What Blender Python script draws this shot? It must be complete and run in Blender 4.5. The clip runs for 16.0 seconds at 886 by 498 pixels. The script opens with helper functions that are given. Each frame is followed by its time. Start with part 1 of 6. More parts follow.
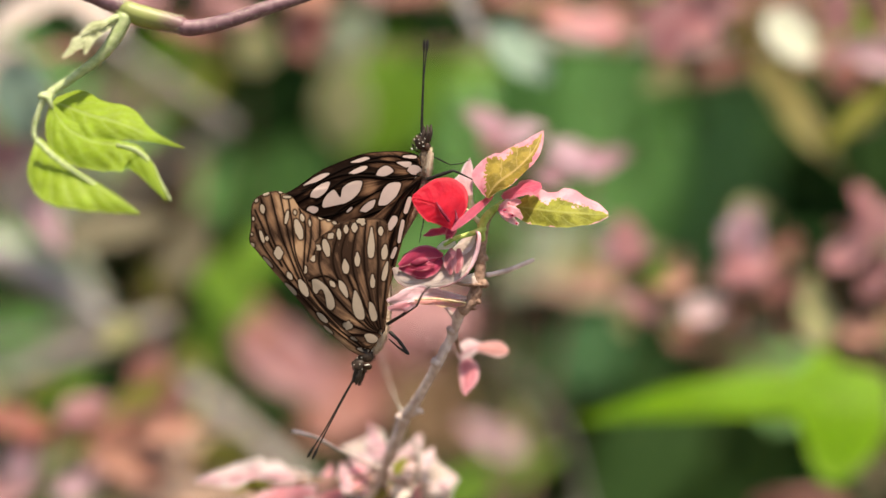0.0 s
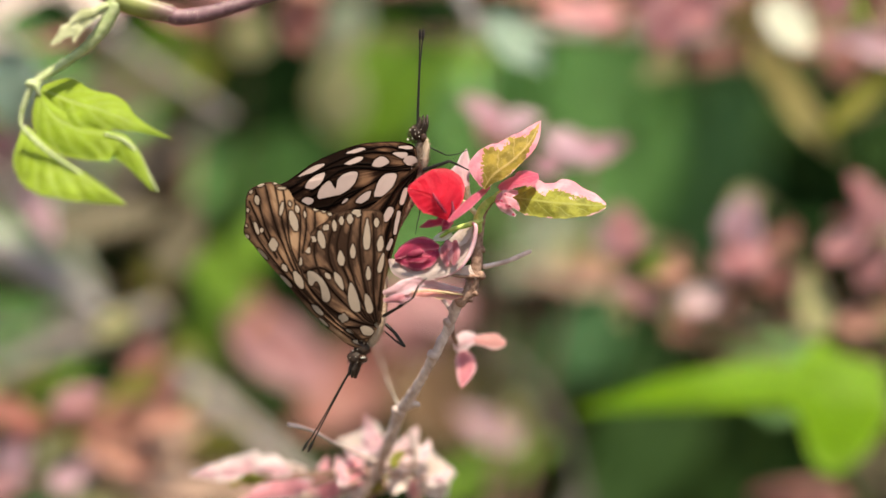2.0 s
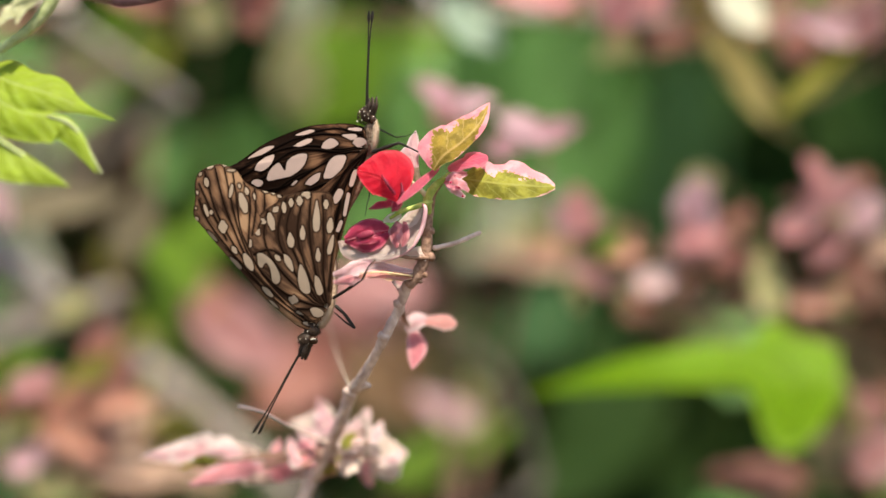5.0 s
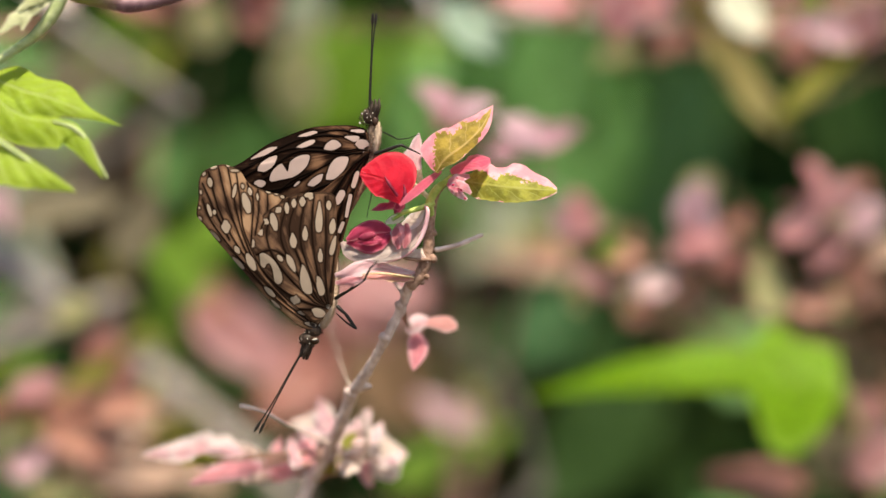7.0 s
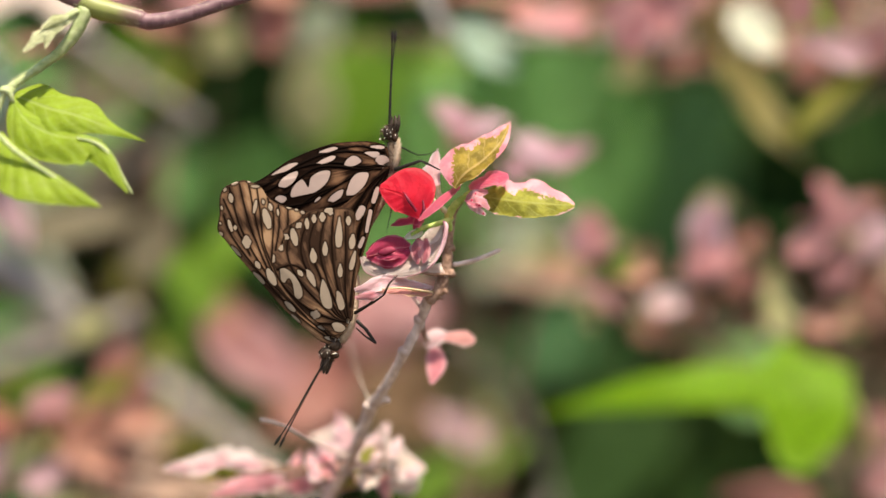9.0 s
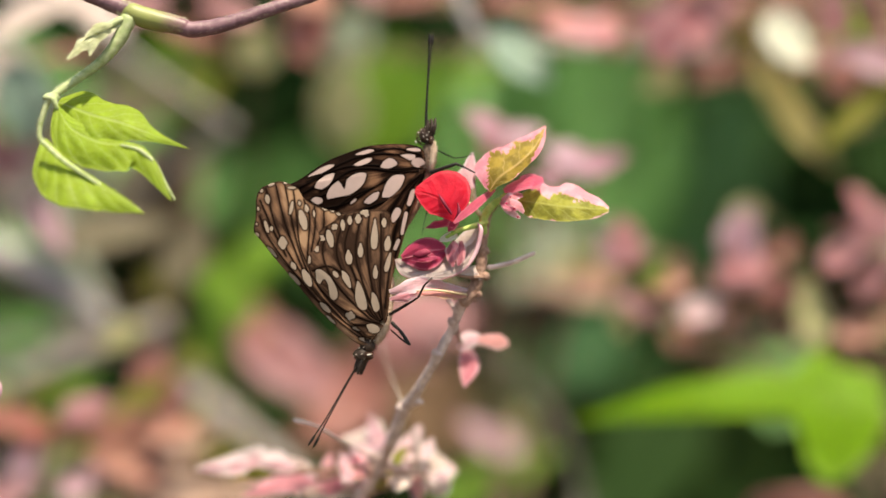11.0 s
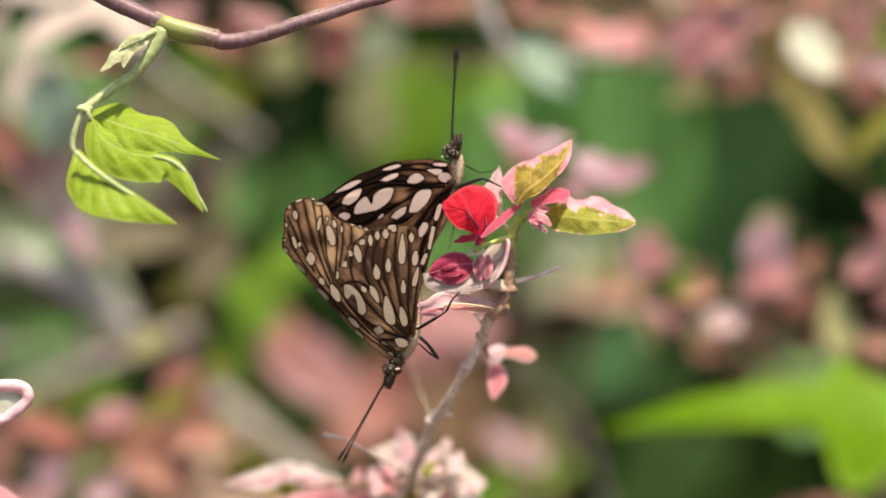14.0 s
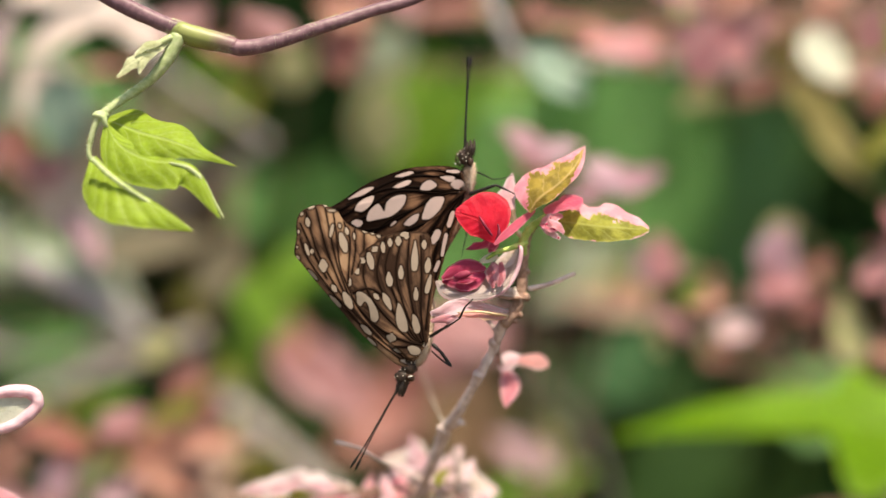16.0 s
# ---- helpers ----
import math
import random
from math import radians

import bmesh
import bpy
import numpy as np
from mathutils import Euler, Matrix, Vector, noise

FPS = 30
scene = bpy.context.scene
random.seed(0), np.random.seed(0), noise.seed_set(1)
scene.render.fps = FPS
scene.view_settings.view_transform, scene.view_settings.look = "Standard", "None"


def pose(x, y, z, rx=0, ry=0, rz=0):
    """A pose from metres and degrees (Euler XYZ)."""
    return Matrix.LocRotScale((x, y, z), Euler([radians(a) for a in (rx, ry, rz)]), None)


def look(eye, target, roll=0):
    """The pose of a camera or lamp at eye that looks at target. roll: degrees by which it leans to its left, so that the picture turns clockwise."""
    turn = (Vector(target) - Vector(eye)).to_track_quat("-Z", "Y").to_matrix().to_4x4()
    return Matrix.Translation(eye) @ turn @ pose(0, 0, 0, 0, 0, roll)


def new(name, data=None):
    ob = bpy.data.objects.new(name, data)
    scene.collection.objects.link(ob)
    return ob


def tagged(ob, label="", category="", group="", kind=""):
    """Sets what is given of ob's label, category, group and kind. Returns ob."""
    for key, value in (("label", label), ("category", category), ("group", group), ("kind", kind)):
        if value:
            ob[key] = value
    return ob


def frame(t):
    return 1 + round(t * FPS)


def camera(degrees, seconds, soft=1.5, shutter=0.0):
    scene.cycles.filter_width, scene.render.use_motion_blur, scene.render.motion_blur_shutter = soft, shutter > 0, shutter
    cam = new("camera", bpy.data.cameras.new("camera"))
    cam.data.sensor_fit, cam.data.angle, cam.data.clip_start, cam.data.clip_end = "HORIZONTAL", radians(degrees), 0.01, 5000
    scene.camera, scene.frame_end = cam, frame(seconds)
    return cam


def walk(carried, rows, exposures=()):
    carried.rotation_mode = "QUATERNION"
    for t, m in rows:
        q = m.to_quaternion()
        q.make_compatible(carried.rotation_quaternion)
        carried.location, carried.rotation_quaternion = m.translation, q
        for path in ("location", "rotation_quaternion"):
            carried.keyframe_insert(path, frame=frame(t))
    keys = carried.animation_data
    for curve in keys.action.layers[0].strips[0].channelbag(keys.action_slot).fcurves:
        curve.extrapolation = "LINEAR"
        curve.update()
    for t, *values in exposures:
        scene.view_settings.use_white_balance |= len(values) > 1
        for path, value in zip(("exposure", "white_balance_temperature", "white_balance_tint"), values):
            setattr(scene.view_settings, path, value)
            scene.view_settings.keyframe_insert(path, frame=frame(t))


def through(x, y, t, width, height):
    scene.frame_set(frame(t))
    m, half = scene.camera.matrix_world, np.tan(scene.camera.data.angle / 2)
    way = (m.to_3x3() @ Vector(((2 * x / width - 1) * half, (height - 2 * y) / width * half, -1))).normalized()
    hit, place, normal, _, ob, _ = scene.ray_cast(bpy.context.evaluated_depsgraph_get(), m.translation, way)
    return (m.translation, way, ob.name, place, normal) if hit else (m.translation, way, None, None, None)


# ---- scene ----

# World: x right, z up, y away from the viewer; the butterflies sit in the plane y = 0, a metre above the ground.
REACH = 0.4498   # from the first viewpoint to the butterflies
EYE_Z = 1.0

cam = camera(24.0, 16.0, soft=1.5)
cam.data.dof.use_dof = True
cam.data.dof.focus_distance = REACH
cam.data.dof.aperture_fstop = 4.1

# seconds, yaw, pitch, roll in degrees, x, y in metres

PATH = [
    (0, 0, 0, 0, -0, 0),
    (0.5, -0.048, -0.048, -0.001, 0.0001, 0.0022),
    (1, -0.078, -0.197, 0.025, 0.0002, 0.004),
    (1.5, -0.061, -0.209, 0.057, 0.0002, 0.0038),
    (2, -0.093, -0.276, 0.058, 0.0003, 0.0042),
    (2.5, -0.226, -0.351, 0.115, 0.0007, 0.005),
    (3, -0.382, -0.415, 0.129, 0.0012, 0.0055),
    (3.5, -0.597, -0.503, 0.209, 0.0019, 0.0043),
    (4, -0.836, -0.597, 0.223, 0.0026, 0.0051),
    (4.5, -0.936, -0.669, 0.184, 0.0029, 0.0059),
    (5, -1.06, -0.764, 0.297, 0.0033, 0.0031),
    (7.5, -1.027, -0.569, 0.344, 0.0032, 0.0008),
    (8, -0.901, -0.441, 0.194, 0.0028, 0.0004),
    (8.5, -0.802, -0.316, 0.225, 0.0025, -0.0016),
    (9, -0.737, -0.189, 0.161, 0.0023, -0.0031),
    (11.5, 0.228, 0.068, 0.029, -0.0007, -0.0063),
    (12, 0.467, 0.105, 0.007, -0.0015, -0.0075),
    (12.5, 0.623, 0.167, -0.051, -0.002, -0.0067),
    (13, 0.623, 0.2, -0.069, -0.002, -0.0076),
    (13.5, 0.545, 0.264, -0.126, -0.0017, -0.0074),
    (14, 0.551, 0.297, -0.151, -0.0017, -0.0074),
    (14.5, 0.591, 0.339, -0.103, -0.0019, -0.0083),
    (15, 0.619, 0.378, -0.216, -0.0019, -0.0063),
    (15.5, 0.687, 0.423, -0.113, -0.0022, -0.0081),
    (16, 0.773, 0.465, -0.286, -0.0024, -0.006),
]

walk(cam, [(t, pose(x, y - REACH, EYE_Z, 90 + pitch, roll, yaw)) for t, yaw, pitch, roll, x, y in PATH],
     exposures=[(0, 0.95, 7900, 5), (16, 0.95, 7900, 5)])

# how the breeze sways the twig with the butterflies: seconds, mm to the right, mm up, degrees of lean
SWAY = [
    (0, 0.00, 0.00, 0.00),
    (0.5, 1.39, -1.10, 0.02),
    (1, 0.76, -0.28, -0.02),
    (1.5, 0.72, -0.24, 0.03),
    (2, 0.26, -0.33, -0.01),
    (2.5, 0.17, 0.39, 0.06),
    (3, -0.69, 0.12, -0.26),
    (3.5, -0.09, -0.75, 0.02),
    (4, -0.59, 0.54, -0.10),
    (4.5, -0.16, -0.02, -0.25),
    (5, -0.04, -0.12, 0.03),
    (7.5, -0.42, 0.64, 0.63),
    (8, 0.11, 0.74, 0.40),
    (8.5, -0.01, 0.42, 0.02),
    (9, 0.66, 0.82, 0.39),
    (11.5, -0.18, 2.24, 0.80),
    (12, -0.19, 1.11, 0.58),
    (12.5, -0.20, 0.77, 0.45),
    (13, -0.02, 1.06, 0.47),
    (13.5, 0.02, 0.62, 0.38),
    (14, 0.32, 1.00, 0.08),
    (14.5, 0.55, 0.63, 0.29),
    (15, 0.54, 0.87, 0.14),
    (15.5, 0.72, 0.46, 0.24),
    (16, 0.76, 0.78, -0.02),
]

# the same for the hanging vine
VINE_SWAY = [
    (0, 0, -0, 0),
    (0.5, -0.18, -0.35, 1.19),
    (1, -0.21, -0.09, 0.66),
    (1.5, -0.25, 0.56, 0.53),
    (2, -0.37, -0.06, 1.11),
    (2.5, -0.18, 0.03, 1.12),
    (3, -1.7, -0.48, 0.42),
    (3.5, -1.29, -0.19, 1.52),
    (4, -1.66, 0.55, -0.23),
    (4.5, -1.14, 0.37, 0.93),
    (5, -1.64, 0.33, 1.12),
    (7.5, -1.07, 0.08, 0.66),
    (8, -0.95, 0.06, 0.55),
    (8.5, -0.78, 0.35, 0.41),
    (9, -0.56, 0.27, -0.1),
    (11.5, 0.37, 0.6, -0.04),
    (12, -0.08, 0.34, 0.26),
    (12.5, -0.11, -0.22, 0.02),
    (13, 0.1, -0.19, 0.28),
    (13.5, 0.46, 0.2, -0.01),
    (14, 0.6, 0.08, -0.01),
    (14.5, 0.67, 0.01, -0.03),
    (15, 1.06, -0.34, -0.09),
    (15.5, 0.95, -0.17, 0.22),
    (16, 1.64, -0.19, -0.2),
]

# ---- light ----
world = bpy.data.worlds.new("world")
scene.world = world
world.use_nodes = True
wn = world.node_tree.nodes
sky = wn.new("ShaderNodeTexSky")
sky.sky_type = "NISHITA"
sky.sun_disc = False
sky.sun_elevation = radians(65)
sky.sun_rotation = radians(151)
world.node_tree.links.new(sky.outputs[0], wn["Background"].inputs[0])
wn["Background"].inputs[1].default_value = 0.13
sun = new("sun", bpy.data.lights.new("sun", "SUN"))
sun.data.energy = 5.0
sun.data.angle = radians(3)
sun.data.color = (1.0, 0.95, 0.87)
sun.matrix_world = look((0.2, -0.36, 1.9), (0, 0, 0.9))

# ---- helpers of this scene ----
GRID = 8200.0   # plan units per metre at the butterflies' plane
T = 1 / GRID


def P(u, v, y=0.0):
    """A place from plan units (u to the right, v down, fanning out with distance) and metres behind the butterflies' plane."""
    k = (REACH + y) / REACH / GRID
    return Vector(((u - 784) * k, y, EYE_Z + (441 - v) * k))


def thing(name, at, label, category, group="", kind=""):
    ob = new(name)
    ob.location = at
    ob.empty_display_size = 0.01
    return tagged(ob, label, category, group, kind)


def root_of(ob):
    while ob.parent:
        ob = ob.parent
    return ob


def part(name, bm, material, parent, label="", smooth=True):
    """Links a mesh made in world coordinates as one part under a thing or a part."""
    if isinstance(bm, bmesh.types.BMesh):
        me = bpy.data.meshes.new(name)
        bm.to_mesh(me)
        bm.free()
    else:
        me = bm
    if parent:
        me.transform(Matrix.Translation(-root_of(parent).location))
    me.polygons.foreach_set("use_smooth", [smooth] * len(me.polygons))
    me.materials.append(material)
    ob = new(name, me)
    ob.parent = parent
    return tagged(ob, label)


def curve_points(ctrl, n):
    """A smooth curve through control points (Catmull-Rom)."""
    c = [Vector(p) for p in ctrl]
    c = [c[0] * 2 - c[1]] + c + [c[-1] * 2 - c[-2]]
    out = []
    for i in range(n):
        s = i / (n - 1) * (len(c) - 3)
        k = min(int(s), len(c) - 4)
        t = s - k
        a, b, d, e = c[k:k + 4]
        out.append(0.5 * ((2 * b) + (d - a) * t + (2 * a - 5 * b + 4 * d - e) * t * t + (3 * b - a - 3 * d + e) * t ** 3))
    return out


def tube(bm, ctrl, radii, n=24, sides=10, knob=0.0, seed=0):
    """A smooth tapered tube with round ends; knob: how uneven its thickness is."""
    pts = curve_points(ctrl, n) if len(ctrl) > 1 else ctrl
    rings = []
    for i, p in enumerate(pts):
        s = i / (n - 1) * (len(radii) - 1)
        k = min(int(s), len(radii) - 2)
        r = radii[k] + (radii[k + 1] - radii[k]) * (s - k)
        d = (pts[min(i + 1, n - 1)] - pts[max(i - 1, 0)]).normalized()
        side = d.cross(Vector((0.13, 1, 0.21))).normalized()
        up = side.cross(d)
        ring = []
        for j in range(sides):
            a = 2 * math.pi * j / sides
            w = 1 + knob * noise.noise(Vector((p.x * 700 + math.cos(a), p.z * 700 + seed, p.y * 700 + math.sin(a))))
            ring.append(bm.verts.new(p + (side * math.cos(a) + up * math.sin(a)) * r * w))
        rings.append(ring)
    for q, w in zip(rings, rings[1:]):
        for j in range(sides):
            bm.faces.new((q[j], q[(j + 1) % sides], w[(j + 1) % sides], w[j]))
    for ring, way in ((rings[0], -1), (rings[-1], 1)):
        c = sum((v.co for v in ring), Vector()) / sides
        k = 0 if way < 0 else n - 1
        d = (pts[min(k + 1, n - 1)] - pts[max(k - 1, 0)]).normalized() * way
        tip = bm.verts.new(c + d * (ring[0].co - c).length * 0.7)
        for j in range(sides):
            bm.faces.new((ring[j], ring[(j + 1) % sides], tip) if way > 0 else (ring[(j + 1) % sides], ring[j], tip))
    return bm


def a_tube(*args, **kw):
    return tube(bmesh.new(), *args, **kw)


def ellipsoid(bm, c, rx, ry, rz, turn=0.0, seg=20, rough=0.0):
    m = Matrix.Translation(c) @ Matrix.Rotation(radians(turn), 4, "Y") @ Matrix.Diagonal((rx, ry, rz, 1))
    made = bmesh.ops.create_uvsphere(bm, u_segments=seg, v_segments=seg // 2 + 2, radius=1.0, matrix=m)
    if rough:
        for v in made["verts"]:
            v.co += (v.co - c) * rough * noise.noise(v.co * 2500)
    return bm


def leaf_mesh(base, tip, width, face=(0, -1, 0.35), fold=0.25, curl=0.1, wave=0.0, belly=0.45, blunt=0.8, cup=0.0,
              thick=0.00022, nu=22, nv=12, seed=0, teeth=0.0, point=0.3, crinkle=1.0, tail=0.0):
    """A leaf blade from base to tip. fold: how far its halves rise; curl: how far it arches; wave: ruffled margin; cup: rolled across."""
    base, tip = Vector(base), Vector(tip)
    ax = tip - base
    length = ax.length
    ax.normalize()
    nz = Vector(face)
    nz = (nz - ax * nz.dot(ax)).normalized()
    ay = nz.cross(ax)
    bm = bmesh.new()
    uv = bm.loops.layers.uv.new("UVMap")
    grid = []
    power = math.log(0.5) / math.log(belly)
    for i in range(nu + 1):
        u = i / nu
        w = 0.5 * width * max(math.sin(math.pi * min(u ** power, 1.0)), 0.0) ** blunt + width * 0.012
        w *= 1 - point * u * u
        w *= 1 + 0.1 * noise.noise(Vector((u * 5, seed * 1.3, 2.0))) + 0.04 * noise.noise(Vector((u * 14, seed * 1.3, 6.0)))
        w *= 1 + teeth * math.sin(u * 26 + seed)
        k = min(max((u - 0.5) / 0.4, 0.0), 1.0)
        w *= 1 - tail * k * k * (3 - 2 * k)
        row = []
        for j in range(nv + 1):
            v = j / nv * 2 - 1
            a = cup * v
            across = w * (math.sin(a) / cup if cup else v)
            rise = w * ((1 - math.cos(a)) / cup if cup else 0)
            ruffle = wave * width * v * v * math.sin(u * 9 + seed + (1.7 if v > 0 else 0))
            z = fold * abs(v) * w + rise + curl * length * 4 * (u - u * u) + ruffle
            z += width * crinkle * (0.02 * noise.noise(Vector((u * 4, v * 2, seed))) + 0.018 * noise.noise(Vector((u * 11, v * 4, seed + 5))))
            row.append((bm.verts.new(base + ax * (length * u) + ay * across + nz * z), u, v))
        grid.append(row)
    for i in range(nu):
        for j in range(nv):
            q = [grid[i][j], grid[i + 1][j], grid[i + 1][j + 1], grid[i][j + 1]]
            f = bm.faces.new([x[0] for x in q])
            for loop, x in zip(f.loops, q):
                loop[uv].uv = (x[1], x[2] * 0.5 + 0.5)
    if thick:
        bmesh.ops.solidify(bm, geom=bm.faces[:], thickness=thick)
    return bm


def smooth_run(values, n):
    """Evenly spaced values, smoothed over n steps."""
    return [max(p.x, 0.0) for p in curve_points([Vector((v, 0, 0)) for v in values], n)]


def shaped_leaf(mid, left, right, fold=(0.4, 0.4), wave=0.03, ragged=0.05, nu=44, nv=7, seed=0, thick=0.00012, inner=None, crinkle=1.0, tilt=0.55, quilt=0.0):
    """A blade along its midrib, a curve of plan places. left, right: half widths in plan units from base to tip, left and right of the way to the tip.
    fold: how far the two halves lean back from the midrib (negative: towards the viewer). inner: how far the coloured centre reaches
    into the left and the right half, as shares of their widths. tilt: how far the blade leans back, its face to the sky. quilt: how far it bulges between the side veins."""
    mids = curve_points([P(*c) for c in mid], nu + 1)
    ws = smooth_run(left, nu + 1), smooth_run(right, nu + 1)
    level = sum(c.z for c in mids) / len(mids)
    reach = [smooth_run(x, nu + 1) for x in inner] if inner else None
    bm = bmesh.new()
    uv = bm.loops.layers.uv.new("UVMap")
    uv2 = bm.loops.layers.uv.new("Inner")
    grid = []
    for i, c in enumerate(mids):
        d = mids[min(i + 1, nu)] - mids[max(i - 1, 0)]
        d = Vector((d.x, 0, d.z)).normalized()
        a = Vector((-d.z, 0, d.x))
        s = T * (1 + c.y / REACH)
        u = i / nu
        row = []
        for j in range(-nv, nv + 1):
            v = j / nv
            k = 0 if v > 0 else 1
            w = ws[k][i] * s + 0.4 * s
            w *= 1 + ragged * (noise.noise(Vector((u * 7, seed * 1.7 + k * 9, 1))) + 0.6 * noise.noise(Vector((u * 19, seed * 1.7 + k * 9, 4))))
            y = 0.6 * fold[k] * abs(v) ** 1.15 * w + tilt * (c.z + a.z * w * v - level)
            y += wave * w * v * v * math.sin(u * 11 + seed + 2 * k) * 2
            y += crinkle * w * (0.05 * noise.noise(Vector((u * 5, v * 2, seed))) + 0.03 * noise.noise(Vector((u * 13, v * 5, seed + 5))))
            y -= quilt * w * abs(math.sin(math.pi * (u * 7 - abs(v) * 1.6))) * abs(v) * (1 - abs(v)) * 4
            edge = 0.0
            if reach:
                lobe = 0.55 * abs(math.sin(u * 10 + seed + k)) * abs(v)
                edge = abs(v) - reach[k][i] + lobe - 0.22
            row.append((bm.verts.new(c + a * (w * v) + Vector((0, y, 0))), u, v * 0.5 + 0.5, edge * 0.5 + 0.5))
        grid.append(row)
    for i in range(nu):
        for j in range(2 * nv):
            q = [grid[i][j], grid[i][j + 1], grid[i + 1][j + 1], grid[i + 1][j]]
            f = bm.faces.new([x[0] for x in q])
            for loop, x in zip(f.loops, q):
                loop[uv].uv = (x[1], x[2])
                loop[uv2].uv = (x[3], 0.5)
    bmesh.ops.solidify(bm, geom=bm.faces[:], thickness=thick)
    return bm


# ---- materials ----
def material(name):
    m = bpy.data.materials.new(name)
    m.use_nodes = True
    return m, m.node_tree.nodes, m.node_tree.links, m.node_tree.nodes["Principled BSDF"]


def ramp(nodes, stops):
    r = nodes.new("ShaderNodeValToRGB")
    while len(r.color_ramp.elements) < len(stops):
        r.color_ramp.elements.new(0.5)
    for e, (at, c) in zip(r.color_ramp.elements, stops):
        e.position, e.color = at, (*c, 1)
    return r


def mapped(nodes, links, value, lo, hi, a=0.0, b=1.0):
    r = nodes.new("ShaderNodeMapRange")
    r.interpolation_type = "SMOOTHSTEP"
    for k, x in zip((1, 2, 3, 4), (lo, hi, a, b)):
        r.inputs[k].default_value = x
    links.new(value, r.inputs[0])
    return r.outputs[0]


def mixed(nodes, links, fac, a, b):
    r = nodes.new("ShaderNodeMix")
    r.data_type = "RGBA"
    for k, x in ((0, fac), (6, a), (7, b)):
        if isinstance(x, tuple):
            r.inputs[k].default_value = (*x, 1)
        elif isinstance(x, float):
            r.inputs[k].default_value = x
        else:
            links.new(x, r.inputs[k])
    return r.outputs[2]


def calc(nodes, links, op, a, b):
    r = nodes.new("ShaderNodeMath")
    r.operation = op
    for k, x in ((0, a), (1, b)):
        if isinstance(x, (int, float)):
            r.inputs[k].default_value = x
        else:
            links.new(x, r.inputs[k])
    return r.outputs[0]


def noisy(nodes, links, scale, detail=3.0, vector=None, rough=0.55):
    r = nodes.new("ShaderNodeTexNoise")
    r.inputs["Scale"].default_value = scale
    r.inputs["Detail"].default_value = detail
    r.inputs["Roughness"].default_value = rough
    if vector is None:
        co = nodes.new("ShaderNodeTexCoord")
        vector = co.outputs["Object"]
    links.new(vector, r.inputs["Vector"])
    return r.outputs[0]


def relief(nodes, links, bsdf, height, strength, distance):
    b = nodes.new("ShaderNodeBump")
    b.inputs["Strength"].default_value = strength
    b.inputs["Distance"].default_value = distance
    links.new(height, b.inputs["Height"])
    links.new(b.outputs[0], bsdf.inputs["Normal"])
    return b.outputs[0]


def let_through(m, nodes, links, bsdf, colour, amount, normal=None):
    """Light that passes through a thin blade."""
    t = nodes.new("ShaderNodeBsdfTranslucent")
    if isinstance(colour, tuple):
        t.inputs[0].default_value = (*colour, 1)
    else:
        links.new(colour, t.inputs[0])
    if normal:
        links.new(normal, t.inputs["Normal"])
    x = nodes.new("ShaderNodeMixShader")
    x.inputs[0].default_value = amount
    links.new(bsdf.outputs[0], x.inputs[1])
    links.new(t.outputs[0], x.inputs[2])
    links.new(x.outputs[0], nodes["Material Output"].inputs[0])


